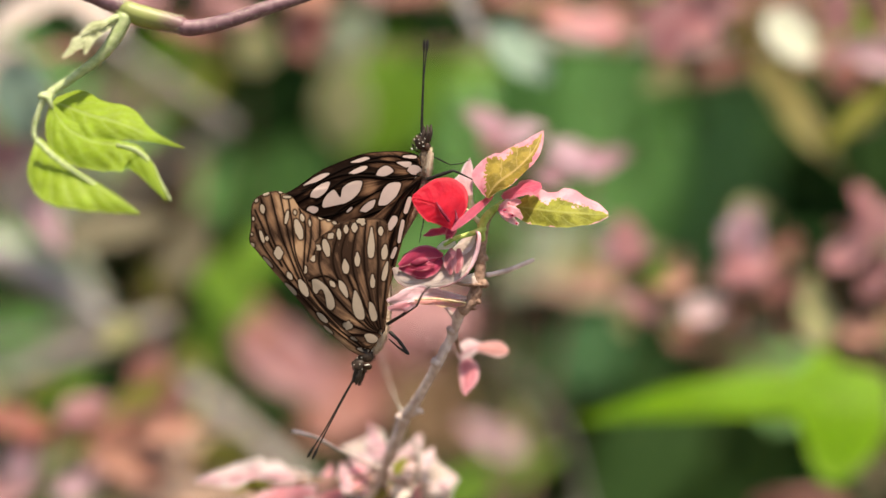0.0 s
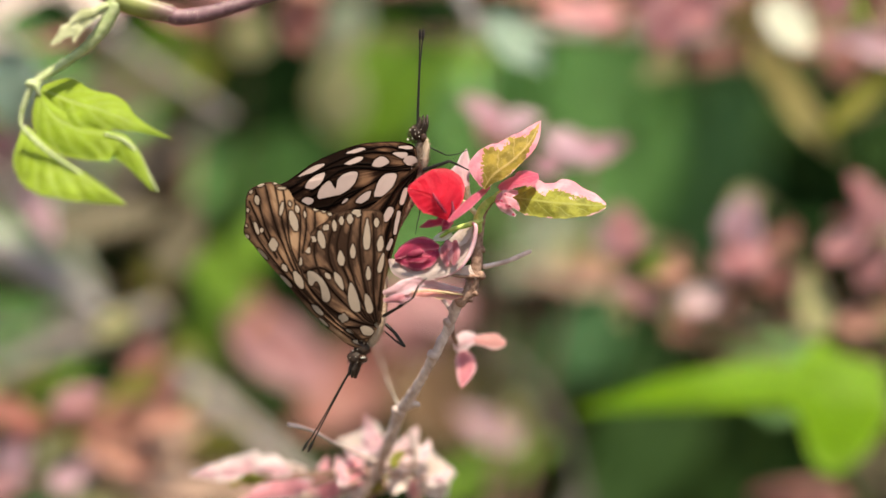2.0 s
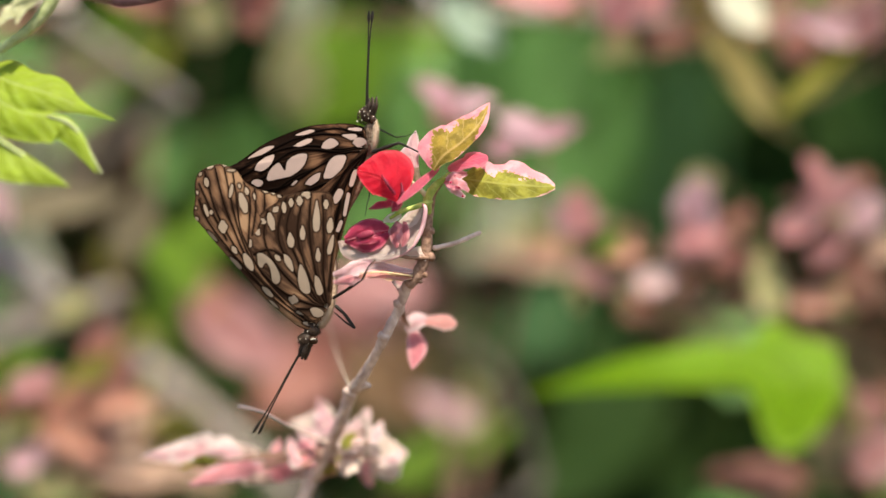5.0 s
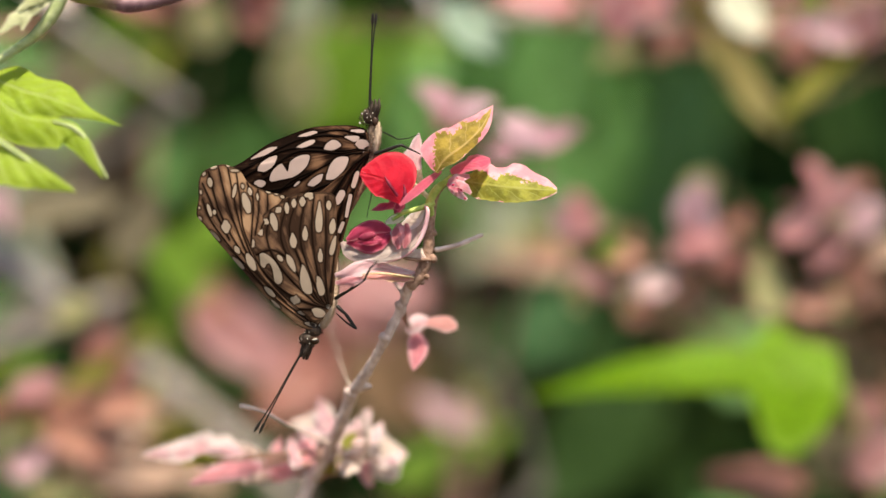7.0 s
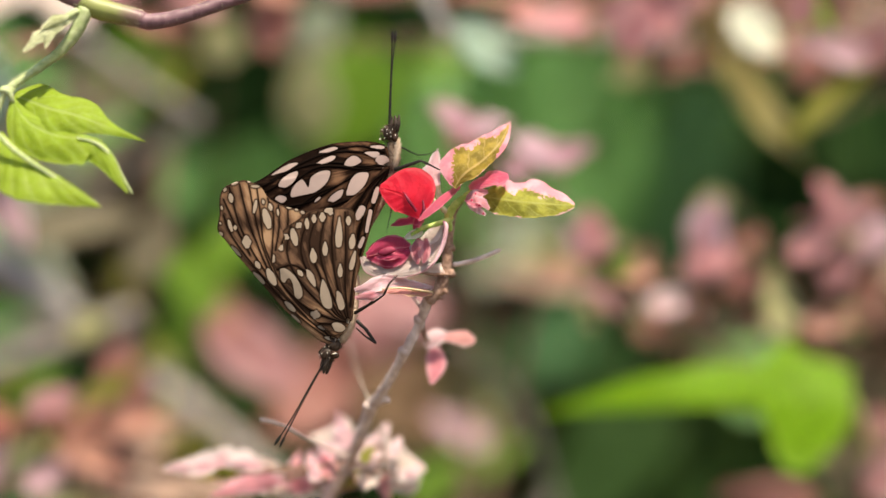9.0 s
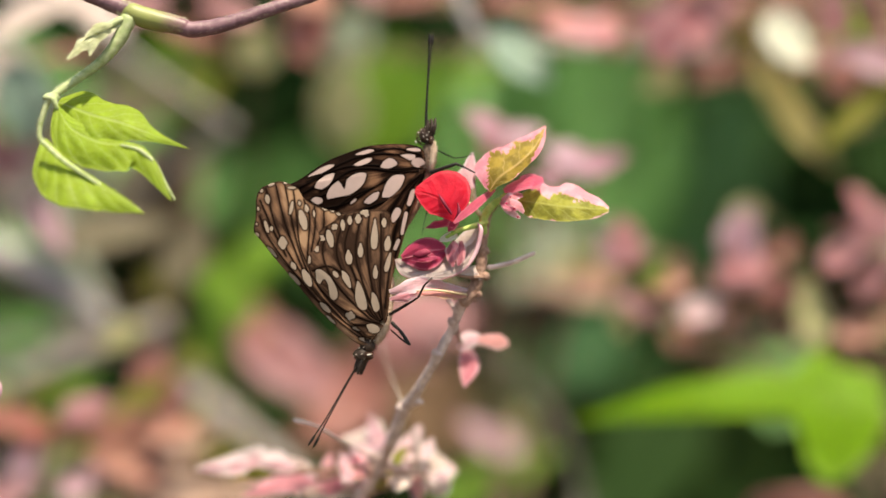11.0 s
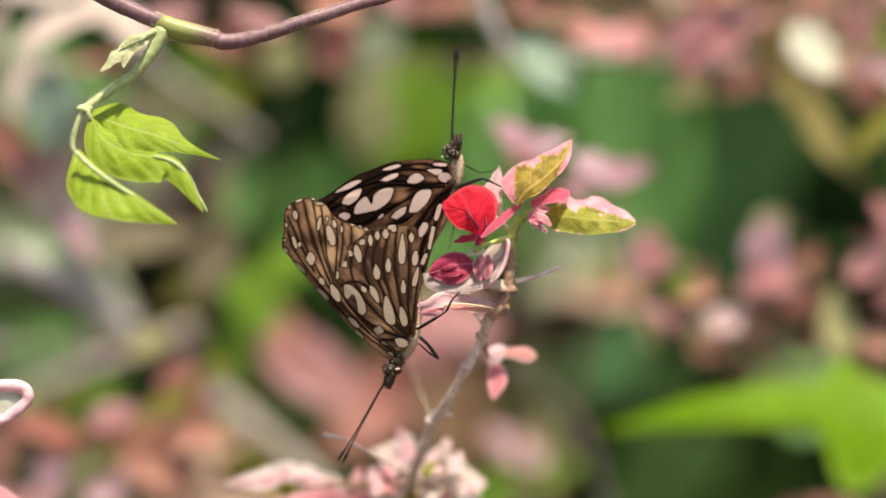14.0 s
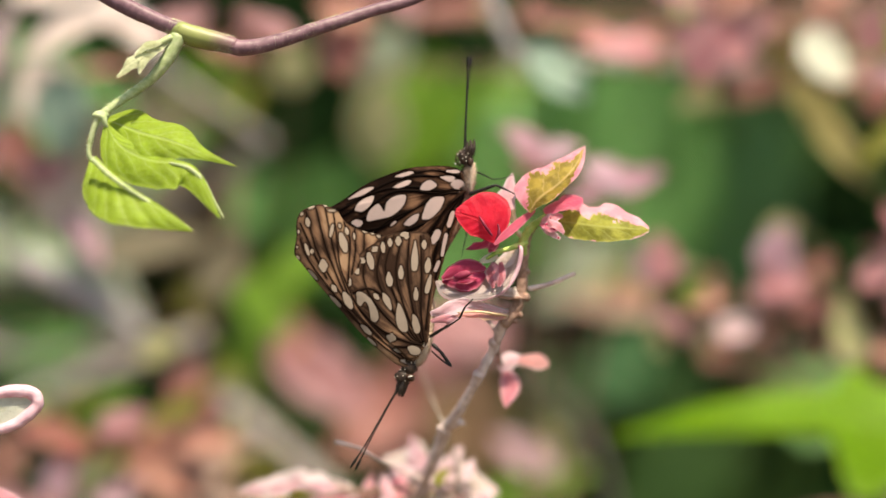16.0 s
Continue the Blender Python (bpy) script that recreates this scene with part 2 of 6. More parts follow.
def leaf_material(name, centre, margin, share, vein, through=0.45, blotch=0.5, rough=0.5, scale=500.0, veins=9.0, gain=1.3, bias=0.0, gloss=0.25, net=0.0):
    """A blade with a midrib, side veins and, where share is under 1, a margin of another colour with a ragged border."""
    m, n, l, b = material(name)
    uv = n.new("ShaderNodeUVMap")
    uv.uv_map = "UVMap"
    sep = n.new("ShaderNodeSeparateXYZ")
    l.new(uv.outputs[0], sep.inputs[0])
    across = calc(n, l, "ABSOLUTE", calc(n, l, "SUBTRACT", calc(n, l, "MULTIPLY", sep.outputs[1], 2.0), 1.0), 0.0)
    patch = noisy(n, l, scale * 0.35, 3.0)
    edge = calc(n, l, "ADD", across, calc(n, l, "MULTIPLY", calc(n, l, "SUBTRACT", patch, 0.5), blotch * 2.4))
    edge = calc(n, l, "ADD", edge, calc(n, l, "MULTIPLY", calc(n, l, "SUBTRACT", sep.outputs[1], 0.5), 2 * bias))
    inner = mixed(n, l, noisy(n, l, scale, 4.0), tuple(c * 0.72 for c in centre), tuple(min(c * 1.25, 1) for c in centre))
    outer = mixed(n, l, noisy(n, l, scale * 0.8, 4.0), tuple(c * 0.8 for c in margin), tuple(min(c * 1.15, 1) for c in margin))
    col = mixed(n, l, mapped(n, l, edge, share - 0.05, share + 0.05), inner, outer)
    slant = calc(n, l, "SUBTRACT", sep.outputs[0], calc(n, l, "MULTIPLY", across, 0.3))
    slant = calc(n, l, "ADD", slant, calc(n, l, "MULTIPLY", calc(n, l, "SUBTRACT", patch, 0.5), 0.2))
    saw = calc(n, l, "ABSOLUTE", calc(n, l, "SUBTRACT", calc(n, l, "FRACT", calc(n, l, "MULTIPLY", slant, veins), 0.0), 0.5), 0.0)
    side = mapped(n, l, saw, 0.0, 0.1, 0.55 if net else 0.4, 0.0)
    mid = mapped(n, l, across, 0.02, 0.07, 1.0, 0.0)
    rib = calc(n, l, "MAXIMUM", mid, side)
    col = mixed(n, l, calc(n, l, "MULTIPLY", rib, 0.6), col, vein)
    if net:
        cells = n.new("ShaderNodeTexVoronoi")
        cells.feature = "DISTANCE_TO_EDGE"
        cells.inputs["Scale"].default_value = net
        co = n.new("ShaderNodeTexCoord")
        l.new(co.outputs["Object"], cells.inputs["Vector"])
        mesh_lines = mapped(n, l, cells.outputs["Distance"], 0.02, 0.14, 0.13, 0.0)
        col = mixed(n, l, mesh_lines, col, vein)
    l.new(col, b.inputs["Base Color"])
    b.inputs["Roughness"].default_value = rough
    b.inputs["Specular IOR Level"].default_value = gloss
    h = calc(n, l, "ADD", calc(n, l, "MULTIPLY", saw, 0.9 if net else 1.2), calc(n, l, "ADD", calc(n, l, "MULTIPLY", noisy(n, l, scale * 3, 3.0), 0.5), calc(n, l, "MULTIPLY", mid, -0.8)))
    nrm = relief(n, l, b, h, 0.5, 0.0005)
    g = n.new("ShaderNodeGamma")
    l.new(col, g.inputs[0])
    g.inputs[1].default_value = gain
    let_through(m, n, l, b, g.outputs[0], through)
    return m


def variegated_material(name, green, vein, pink, white, through=0.45):
    """A blade with an olive centre, pale net of veins and a pink margin that fades to white; the ragged border is laid in the Inner map."""
    m, n, l, b = material(name)

    def coords(key):
        uv = n.new("ShaderNodeUVMap")
        uv.uv_map = key
        sep = n.new("ShaderNodeSeparateXYZ")
        l.new(uv.outputs[0], sep.inputs[0])
        return sep.outputs

    along, side = coords("UVMap")[:2]
    edge = coords("Inner")[0]
    across = calc(n, l, "ABSOLUTE", calc(n, l, "SUBTRACT", calc(n, l, "MULTIPLY", side, 2.0), 1.0), 0.0)
    fine = noisy(n, l, 1800.0, 3.0)
    broad = noisy(n, l, 420.0, 2.0)
    edge = calc(n, l, "ADD", edge, calc(n, l, "MULTIPLY", calc(n, l, "SUBTRACT", fine, 0.5), 0.16))
    edge = calc(n, l, "ADD", edge, calc(n, l, "MULTIPLY", calc(n, l, "SUBTRACT", noisy(n, l, 900.0, 2.0), 0.5), 0.45))
    centre = mixed(n, l, mapped(n, l, broad, 0.35, 0.65), tuple(c * 0.75 for c in green), tuple(min(c * 1.2, 1) for c in green))
    centre = mixed(n, l, mapped(n, l, fine, 0.55, 0.75, 0.0, 0.5), centre, vein)
    slant = calc(n, l, "SUBTRACT", along, calc(n, l, "MULTIPLY", across, 0.22))
    slant = calc(n, l, "ADD", slant, calc(n, l, "MULTIPLY", calc(n, l, "SUBTRACT", broad, 0.5), 0.12))
    saw = calc(n, l, "ABSOLUTE", calc(n, l, "SUBTRACT", calc(n, l, "FRACT", calc(n, l, "MULTIPLY", slant, 5.0), 0.0), 0.5), 0.0)
    ribs = calc(n, l, "MAXIMUM", mapped(n, l, saw, 0.0, 0.07, 0.6, 0.0), mapped(n, l, across, 0.02, 0.09, 0.9, 0.0))
    centre = mixed(n, l, ribs, centre, vein)
    margin = mixed(n, l, mapped(n, l, broad, 0.4, 0.62), pink, white)
    col = mixed(n, l, mapped(n, l, edge, 0.48, 0.52), centre, margin)
    l.new(col, b.inputs["Base Color"])
    b.inputs["Roughness"].default_value = 0.5
    b.inputs["Specular IOR Level"].default_value = 0.25
    relief(n, l, b, calc(n, l, "ADD", saw, calc(n, l, "MULTIPLY", fine, 0.5)), 0.5, 0.0004)
    let_through(m, n, l, b, col, through)
    return m


def plain_material(name, dark, light, scale, rough=0.6, bump=0.3, dist=0.0003, stretch=None, through=0.0, detail=5.0):
    m, n, l, b = material(name)
    co = n.new("ShaderNodeTexCoord")
    vec = co.outputs["Object"]
    if stretch:
        mp = n.new("ShaderNodeMapping")
        mp.inputs["Scale"].default_value = stretch
        l.new(vec, mp.inputs[0])
        vec = mp.outputs[0]
    a = noisy(n, l, scale, detail, vec)
    c = noisy(n, l, scale * 0.2, 2.0)
    f = calc(n, l, "ADD", calc(n, l, "MULTIPLY", a, 0.65), calc(n, l, "MULTIPLY", c, 0.35))
    col = mixed(n, l, mapped(n, l, f, 0.32, 0.68), dark, light)
    l.new(col, b.inputs["Base Color"])
    b.inputs["Roughness"].default_value = rough
    b.inputs["Specular IOR Level"].default_value = 0.3
    relief(n, l, b, a, bump, dist)
    if through:
        let_through(m, n, l, b, col, through)
    return m


def wing_material(name, dark, mid, tan, spot, warm):
    """Scales on a wing: streaks along the veins, pale spots with dark rings, black veins."""
    m, n, l, b = material(name)

    def attr(key):
        a = n.new("ShaderNodeAttribute")
        a.attribute_name = key
        return a.outputs["Fac"]

    spots, vein, rim, ray, run, tone = (attr(k) for k in ("spot", "vein", "rim", "ray", "run", "tone"))
    vec = n.new("ShaderNodeCombineXYZ")
    l.new(calc(n, l, "MULTIPLY", ray, 1.0), vec.inputs[0])
    l.new(calc(n, l, "MULTIPLY", run, 0.045), vec.inputs[1])
    streak = noisy(n, l, 0.19, 2.0, vec.outputs[0], 0.5)
    streak = calc(n, l, "ADD", calc(n, l, "MULTIPLY", streak, 0.8), calc(n, l, "MULTIPLY", noisy(n, l, 0.75, 2.0, vec.outputs[0], 0.5), 0.2))
    streak = calc(n, l, "ADD", streak, mapped(n, l, vein, 0.0, 8.0, -0.13, 0.06))
    fine = noisy(n, l, 9000.0, 2.0)
    wob = noisy(n, l, 1300.0, 2.0)
    lift_ = calc(n, l, "ADD", streak, calc(n, l, "MULTIPLY", calc(n, l, "SUBTRACT", tone, 0.5), 0.55))
    lift_ = calc(n, l, "ADD", lift_, calc(n, l, "MULTIPLY", calc(n, l, "SUBTRACT", fine, 0.5), 0.12))
    lift_ = calc(n, l, "ADD", lift_, calc(n, l, "MULTIPLY", calc(n, l, "SUBTRACT", noisy(n, l, 330.0, 3.0), 0.5), 0.3))
    r = ramp(n, [(0.36, dark), (0.48, mid), (0.63, tan), (0.82, warm)])
    l.new(lift_, r.inputs[0])
    edge = calc(n, l, "ADD", spots, calc(n, l, "MULTIPLY", calc(n, l, "SUBTRACT", wob, 0.5), 1.6))
    col = mixed(n, l, mapped(n, l, edge, 0.5, 5.0, 0.95, 0.0), r.outputs[0], tuple(c * 0.6 for c in dark))
    clear = mapped(n, l, edge, 0.0, 2.0)
    col = mixed(n, l, calc(n, l, "MULTIPLY", clear, mapped(n, l, vein, 0.6, 2.4, 0.95, 0.0)), col, tuple(c * 0.35 for c in dark))
    col = mixed(n, l, mapped(n, l, rim, 1.5, 5.0, 0.85, 0.0), col, tuple(c * 0.5 for c in dark))
    pale = mixed(n, l, noisy(n, l, 700.0, 3.0), tuple(c * 0.86 for c in spot), spot)
    col = mixed(n, l, mapped(n, l, edge, -0.7, 0.7, 1.0, 0.0), col, pale)
    l.new(col, b.inputs["Base Color"])
    b.inputs["Roughness"].default_value = 0.7
    b.inputs["Specular IOR Level"].default_value = 0.02
    h = calc(n, l, "ADD", calc(n, l, "MULTIPLY", clear, mapped(n, l, vein, 0.0, 2.5, 1.0, 0.0)), calc(n, l, "MULTIPLY", fine, 0.4))
    relief(n, l, b, h, 0.35, 0.0002)
    let_through(m, n, l, b, col, 0.12)
    return m


BLACK = (0.012, 0.008, 0.006)
mat_wing_dark = wing_material("dark_wing", (0.007, 0.0033, 0.0023), (0.014, 0.0066, 0.0045), (0.08, 0.039, 0.024), (0.44, 0.325, 0.305), (0.19, 0.1, 0.06))
mat_wing_brown = wing_material("brown_wing", (0.03, 0.0155, 0.0105), (0.1, 0.055, 0.036), (0.185, 0.1, 0.061), (0.33, 0.255, 0.205), (0.33, 0.2, 0.125))
mat_chitin = plain_material("black_chitin", (0.012, 0.007, 0.005), (0.055, 0.032, 0.023), 3000, 0.5, 0.3)
mat_fur = plain_material("cream_fur", (0.3, 0.21, 0.155), (0.58, 0.45, 0.36), 1800, 0.8, 0.2)
mat_tan_fur = plain_material("tan_fur", (0.08, 0.048, 0.035), (0.3, 0.2, 0.145), 1600, 0.8, 0.2)
mat_brown_fur = plain_material("brown_fur", (0.03, 0.016, 0.012), (0.11, 0.06, 0.04), 2500, 0.8, 0.2)
mat_scales = plain_material("white_scales", (0.4, 0.36, 0.32), (0.62, 0.57, 0.52), 3000, 0.7, 0.1)
mat_eye = plain_material("compound_eye", (0.025, 0.012, 0.008), (0.06, 0.03, 0.02), 6000, 0.18, 0.1)
mat_bark = plain_material("grey_bark", (0.37, 0.255, 0.235), (0.78, 0.63, 0.6), 500, 0.85, 0.6, 0.0004, (1, 1, 0.5))
mat_bark_brown = plain_material("brown_bark", (0.14, 0.07, 0.05), (0.38, 0.24, 0.185), 1200, 0.85, 0.8, 0.0004)
mat_bark_grey = plain_material("dull_bark", (0.16, 0.13, 0.11), (0.42, 0.36, 0.32), 600, 0.85, 0.6, 0.0004)
mat_green_stem = plain_material("green_stem", (0.2, 0.32, 0.05), (0.45, 0.55, 0.16), 900, 0.5, 0.2)
mat_petiole = plain_material("pale_petiole", (0.25, 0.31, 0.13), (0.44, 0.48, 0.27), 900, 0.65, 0.3)
mat_purple_stem = plain_material("purple_stem", (0.1, 0.048, 0.062), (0.21, 0.115, 0.138), 500, 0.5, 0.15, 0.0002)
mat_node, nn, nl, nb = material("vine_node")
_co = nn.new("ShaderNodeTexCoord")
_sp = nn.new("ShaderNodeSeparateXYZ")
nl.new(_co.outputs["Object"], _sp.inputs[0])
_green = mixed(nn, nl, noisy(nn, nl, 260.0, 3.0), (0.15, 0.19, 0.04), (0.25, 0.25, 0.08))
_away = calc(nn, nl, "ADD", _sp.outputs[0], calc(nn, nl, "MULTIPLY", noisy(nn, nl, 500.0, 2.0), 0.004))
nl.new(mixed(nn, nl, mapped(nn, nl, _away, 0.006, 0.0145), _green, (0.155, 0.07, 0.083)), nb.inputs["Base Color"])
nb.inputs["Roughness"].default_value = 0.5
mat_bud = plain_material("pale_bud", (0.5, 0.52, 0.3), (0.75, 0.75, 0.55), 1500, 0.7, 0.5, through=0.2)
mat_vine_leaf = leaf_material("lime_leaf", (0.47, 0.6, 0.08), (0.54, 0.65, 0.14), 1.2, (0.7, 0.77, 0.4), 0.55, 0.2, 0.5, 300, 7.0, 1.05, net=900.0)
mat_variegated = variegated_material("pink_margined_olive_leaf", (0.5, 0.38, 0.09), (0.72, 0.55, 0.24), (0.92, 0.4, 0.5), (0.94, 0.55, 0.63))
mat_variegated_top = variegated_material("white_margined_olive_leaf", (0.43, 0.42, 0.08), (0.55, 0.54, 0.16), (0.92, 0.46, 0.55), (0.93, 0.62, 0.69))
mat_tuft_mix = variegated_material("pink_and_white_leaf_with_olive_centre", (0.4, 0.36, 0.07), (0.6, 0.5, 0.2), (0.92, 0.55, 0.56), (0.94, 0.78, 0.76), 0.5)
mat_pink = leaf_material("pink_leaf", (0.85, 0.3, 0.42), (0.88, 0.45, 0.54), 0.7, (0.85, 0.5, 0.55), 0.4, 0.5, 0.5, 500, 7.0, 1.0)
mat_pale_pink = leaf_material("pale_pink_leaf", (0.9, 0.6, 0.66), (0.92, 0.76, 0.8), 0.55, (0.9, 0.72, 0.74), 0.58, 0.8, 0.5, 420, 5.0, 1.0)
mat_red = leaf_material("red_leaf", (0.84, 0.035, 0.09), (0.86, 0.06, 0.12), 0.8, (0.7, 0.025, 0.06), 0.5, 0.4, 0.45, 350, 5.0, 0.9)
mat_crimson = leaf_material("crimson_petal", (0.54, 0.075, 0.17), (0.7, 0.24, 0.33), 0.75, (0.5, 0.08, 0.16), 0.4, 0.5, 0.45, 700, 2.0, 1.0)
mat_cup = leaf_material("pale_cup_leaf", (0.6, 0.5, 0.49), (0.72, 0.44, 0.5), 0.9, (0.66, 0.56, 0.55), 0.4, 0.2, 0.4, 500, 7.0, 1.0)
mat_rolled = leaf_material("rolled_leaf", (0.74, 0.74, 0.66), (0.8, 0.75, 0.68), 0.8, (0.62, 0.62, 0.5), 0.35, 0.3, 0.5, 400, 3.0, 1.0)
mat_peach = leaf_material("peach_leaf", (0.88, 0.5, 0.5), (0.9, 0.65, 0.66), 0.6, (0.88, 0.62, 0.62), 0.58, 0.7, 0.5, 400, 5.0, 1.0)
mat_blush = leaf_material("blush_leaf", (0.88, 0.45, 0.52), (0.92, 0.63, 0.69), 0.6, (0.9, 0.6, 0.6), 0.58, 0.7, 0.5, 450, 5.0, 1.0)
mat_milky = leaf_material("milky_leaf", (0.9, 0.74, 0.7), (0.92, 0.82, 0.82), 0.6, (0.9, 0.8, 0.76), 0.58, 0.8, 0.5, 400, 5.0, 1.0)
mat_dusty = leaf_material("dusty_pink_petal", (0.56, 0.2, 0.25), (0.68, 0.36, 0.4), 0.6, (0.58, 0.24, 0.28), 0.35, 0.8, 0.5, 700, 2.0, 1.0)
mat_mauve = leaf_material("mauve_pink_leaf", (0.68, 0.44, 0.51), (0.8, 0.63, 0.7), 0.6, (0.75, 0.55, 0.6), 0.4, 0.7, 0.5, 200, 5.0, 1.0)
mat_dusk = leaf_material("dusky_rose_leaf", (0.45, 0.2, 0.18), (0.58, 0.32, 0.3), 0.6, (0.55, 0.35, 0.3), 0.4, 0.7, 0.5, 120, 6.0, 1.0)
mat_lilac = leaf_material("lilac_pink_leaf", (0.55, 0.32, 0.4), (0.68, 0.47, 0.55), 0.6, (0.62, 0.44, 0.5), 0.4, 0.7, 0.5, 200, 5.0, 1.0)
mat_lilac_pale = leaf_material("pale_lilac_pink_leaf", (0.66, 0.46, 0.54), (0.78, 0.62, 0.69), 0.6, (0.74, 0.56, 0.63), 0.4, 0.7, 0.5, 200, 5.0, 1.0)
mat_hot_pink = leaf_material("hot_pink_leaf", (0.88, 0.22, 0.36), (0.9, 0.36, 0.48), 0.7, (0.9, 0.4, 0.48), 0.65, 0.5, 0.5, 500, 7.0, 0.85)
mat_coral = leaf_material("coral_leaf", (0.77, 0.34, 0.42), (0.86, 0.53, 0.6), 0.6, (0.88, 0.54, 0.56), 0.5, 0.8, 0.5, 450, 5.0, 1.0)
mat_under = leaf_material("blush_leaf_with_straw_edge", (0.82, 0.46, 0.45), (0.84, 0.62, 0.46), 0.6, (0.84, 0.54, 0.5), 0.45, 0.8, 0.5, 700, 5.0, 1.0)
mat_rim = plain_material("rolled_pink_margin", (0.66, 0.38, 0.45), (0.78, 0.54, 0.6), 500, 0.55, 0.2, through=0.25)
mat_mauve_pale = leaf_material("pale_mauve_leaf", (0.72, 0.55, 0.58), (0.82, 0.7, 0.73), 0.6, (0.8, 0.66, 0.7), 0.5, 0.7, 0.5, 400, 5.0, 1.0)
mat_cream_pale = leaf_material("ivory_leaf", (0.9, 0.71, 0.68), (0.92, 0.81, 0.78), 0.6, (0.9, 0.76, 0.72), 0.5, 0.7, 0.5, 400, 5.0, 1.0)
mat_straw_rim = plain_material("straw_margin", (0.5, 0.36, 0.2), (0.72, 0.56, 0.36), 700, 0.6, 0.3)
mat_throat = plain_material("dark_crimson", (0.12, 0.005, 0.02), (0.22, 0.015, 0.05), 900, 0.6, 0.3)
mat_brick = leaf_material("brick_red_leaf", (0.5, 0.2, 0.165), (0.58, 0.3, 0.26), 0.6, (0.6, 0.3, 0.24), 0.45, 0.6, 0.5, 200, 6.0, 1.0)
mat_coral_dull = leaf_material("dull_coral_leaf", (0.68, 0.35, 0.38), (0.8, 0.52, 0.55), 0.6, (0.76, 0.5, 0.52), 0.45, 0.8, 0.5, 300, 5.0, 1.0)
mat_earthy_dark = leaf_material("dark_brown_leaf", (0.15, 0.105, 0.07), (0.2, 0.145, 0.1), 0.6, (0.2, 0.15, 0.1), 0.3, 0.5, 0.6, 120, 6.0, 1.0)
mat_rose_deep = leaf_material("deep_rose_leaf", (0.44, 0.215, 0.235), (0.56, 0.35, 0.38), 0.6, (0.5, 0.34, 0.34), 0.4, 0.7, 0.5, 120, 6.0, 1.0)
mat_black = plain_material("black_shell", (0.005, 0.0035, 0.003), (0.014, 0.009, 0.007), 3000, 0.45, 0.3)
mat_greyish = leaf_material("greyish_mauve_leaf", (0.3, 0.26, 0.26), (0.38, 0.34, 0.34), 0.6, (0.36, 0.32, 0.32), 0.35, 0.5, 0.6, 120, 6.0, 1.0)
mat_earthy = leaf_material("earthy_brown_leaf", (0.3, 0.19, 0.12), (0.38, 0.26, 0.18), 0.6, (0.36, 0.26, 0.18), 0.3, 0.5, 0.6, 120, 6.0, 1.0)
mat_tuft = leaf_material("pink_leaf_with_white_blotches", (0.9, 0.58, 0.64), (0.94, 0.8, 0.82), 0.4, (0.92, 0.7, 0.74), 0.6, 1.0, 0.5, 900, 5.0, 1.0)
mat_salmon = leaf_material("salmon_leaf", (0.57, 0.3, 0.235), (0.67, 0.43, 0.37), 0.6, (0.7, 0.45, 0.38), 0.4, 0.6, 0.5, 120, 6.0, 1.0)
mat_rose = leaf_material("rose_leaf", (0.51, 0.265, 0.285), (0.64, 0.42, 0.45), 0.6, (0.66, 0.45, 0.44), 0.4, 0.7, 0.5, 120, 6.0, 1.0)
# pale calyx leaf; also a bright glint put into a background leaf's colour
mat_cream = leaf_material("cream_leaf_and_glint", (0.83, 0.84, 0.72), (0.88, 0.88, 0.8), 0.6, (0.85, 0.85, 0.65), 0.4, 0.5, 0.5, 120, 6.0, 1.0)
mat_mint = leaf_material("pale_green_leaf", (0.38, 0.5, 0.42), (0.48, 0.6, 0.52), 0.7, (0.46, 0.56, 0.47), 0.3, 0.5, 0.5, 120, 6.0, 1.0)
mat_khaki = leaf_material("khaki_leaf", (0.52, 0.5, 0.28), (0.62, 0.59, 0.38), 0.6, (0.55, 0.55, 0.3), 0.4, 0.5, 0.5, 120, 6.0, 1.0)
mat_straw = leaf_material("straw_leaf", (0.38, 0.33, 0.14), (0.46, 0.41, 0.2), 0.6, (0.45, 0.4, 0.2), 0.4, 0.5, 0.5, 120, 6.0, 1.0)
mat_sage = leaf_material("sage_leaf", (0.36, 0.4, 0.3), (0.46, 0.5, 0.4), 0.6, (0.45, 0.5, 0.38), 0.35, 0.5, 0.5, 120, 6.0, 1.0)
mat_sand = leaf_material("sandy_leaf", (0.57, 0.4, 0.33), (0.65, 0.5, 0.43), 0.6, (0.66, 0.5, 0.4), 0.4, 0.5, 0.5, 120, 6.0, 1.0)
mat_brownish = leaf_material("dull_brown_leaf", (0.22, 0.19, 0.13), (0.3, 0.25, 0.18), 0.6, (0.3, 0.26, 0.18), 0.3, 0.5, 0.6, 120, 6.0, 1.0)
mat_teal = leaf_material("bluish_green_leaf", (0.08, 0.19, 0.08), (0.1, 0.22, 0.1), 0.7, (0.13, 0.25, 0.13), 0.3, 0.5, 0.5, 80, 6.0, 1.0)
# darker copy of the green leaf, shade put into its colour
mat_shade = leaf_material("shaded_green_leaf", (0.05, 0.11, 0.03), (0.07, 0.14, 0.04), 0.7, (0.08, 0.15, 0.05), 0.3, 0.5, 0.5, 80, 6.0, 1.0)
mat_olive = leaf_material("olive_leaf", (0.3, 0.3, 0.06), (0.4, 0.38, 0.1), 0.7, (0.4, 0.4, 0.15), 0.4, 0.5, 0.5, 120, 6.0, 1.1)
mat_lime = leaf_material("bright_green_leaf", (0.27, 0.48, 0.023), (0.3, 0.52, 0.032), 0.9, (0.36, 0.56, 0.07), 0.5, 0.3, 0.5, 80, 7.0, 1.0)
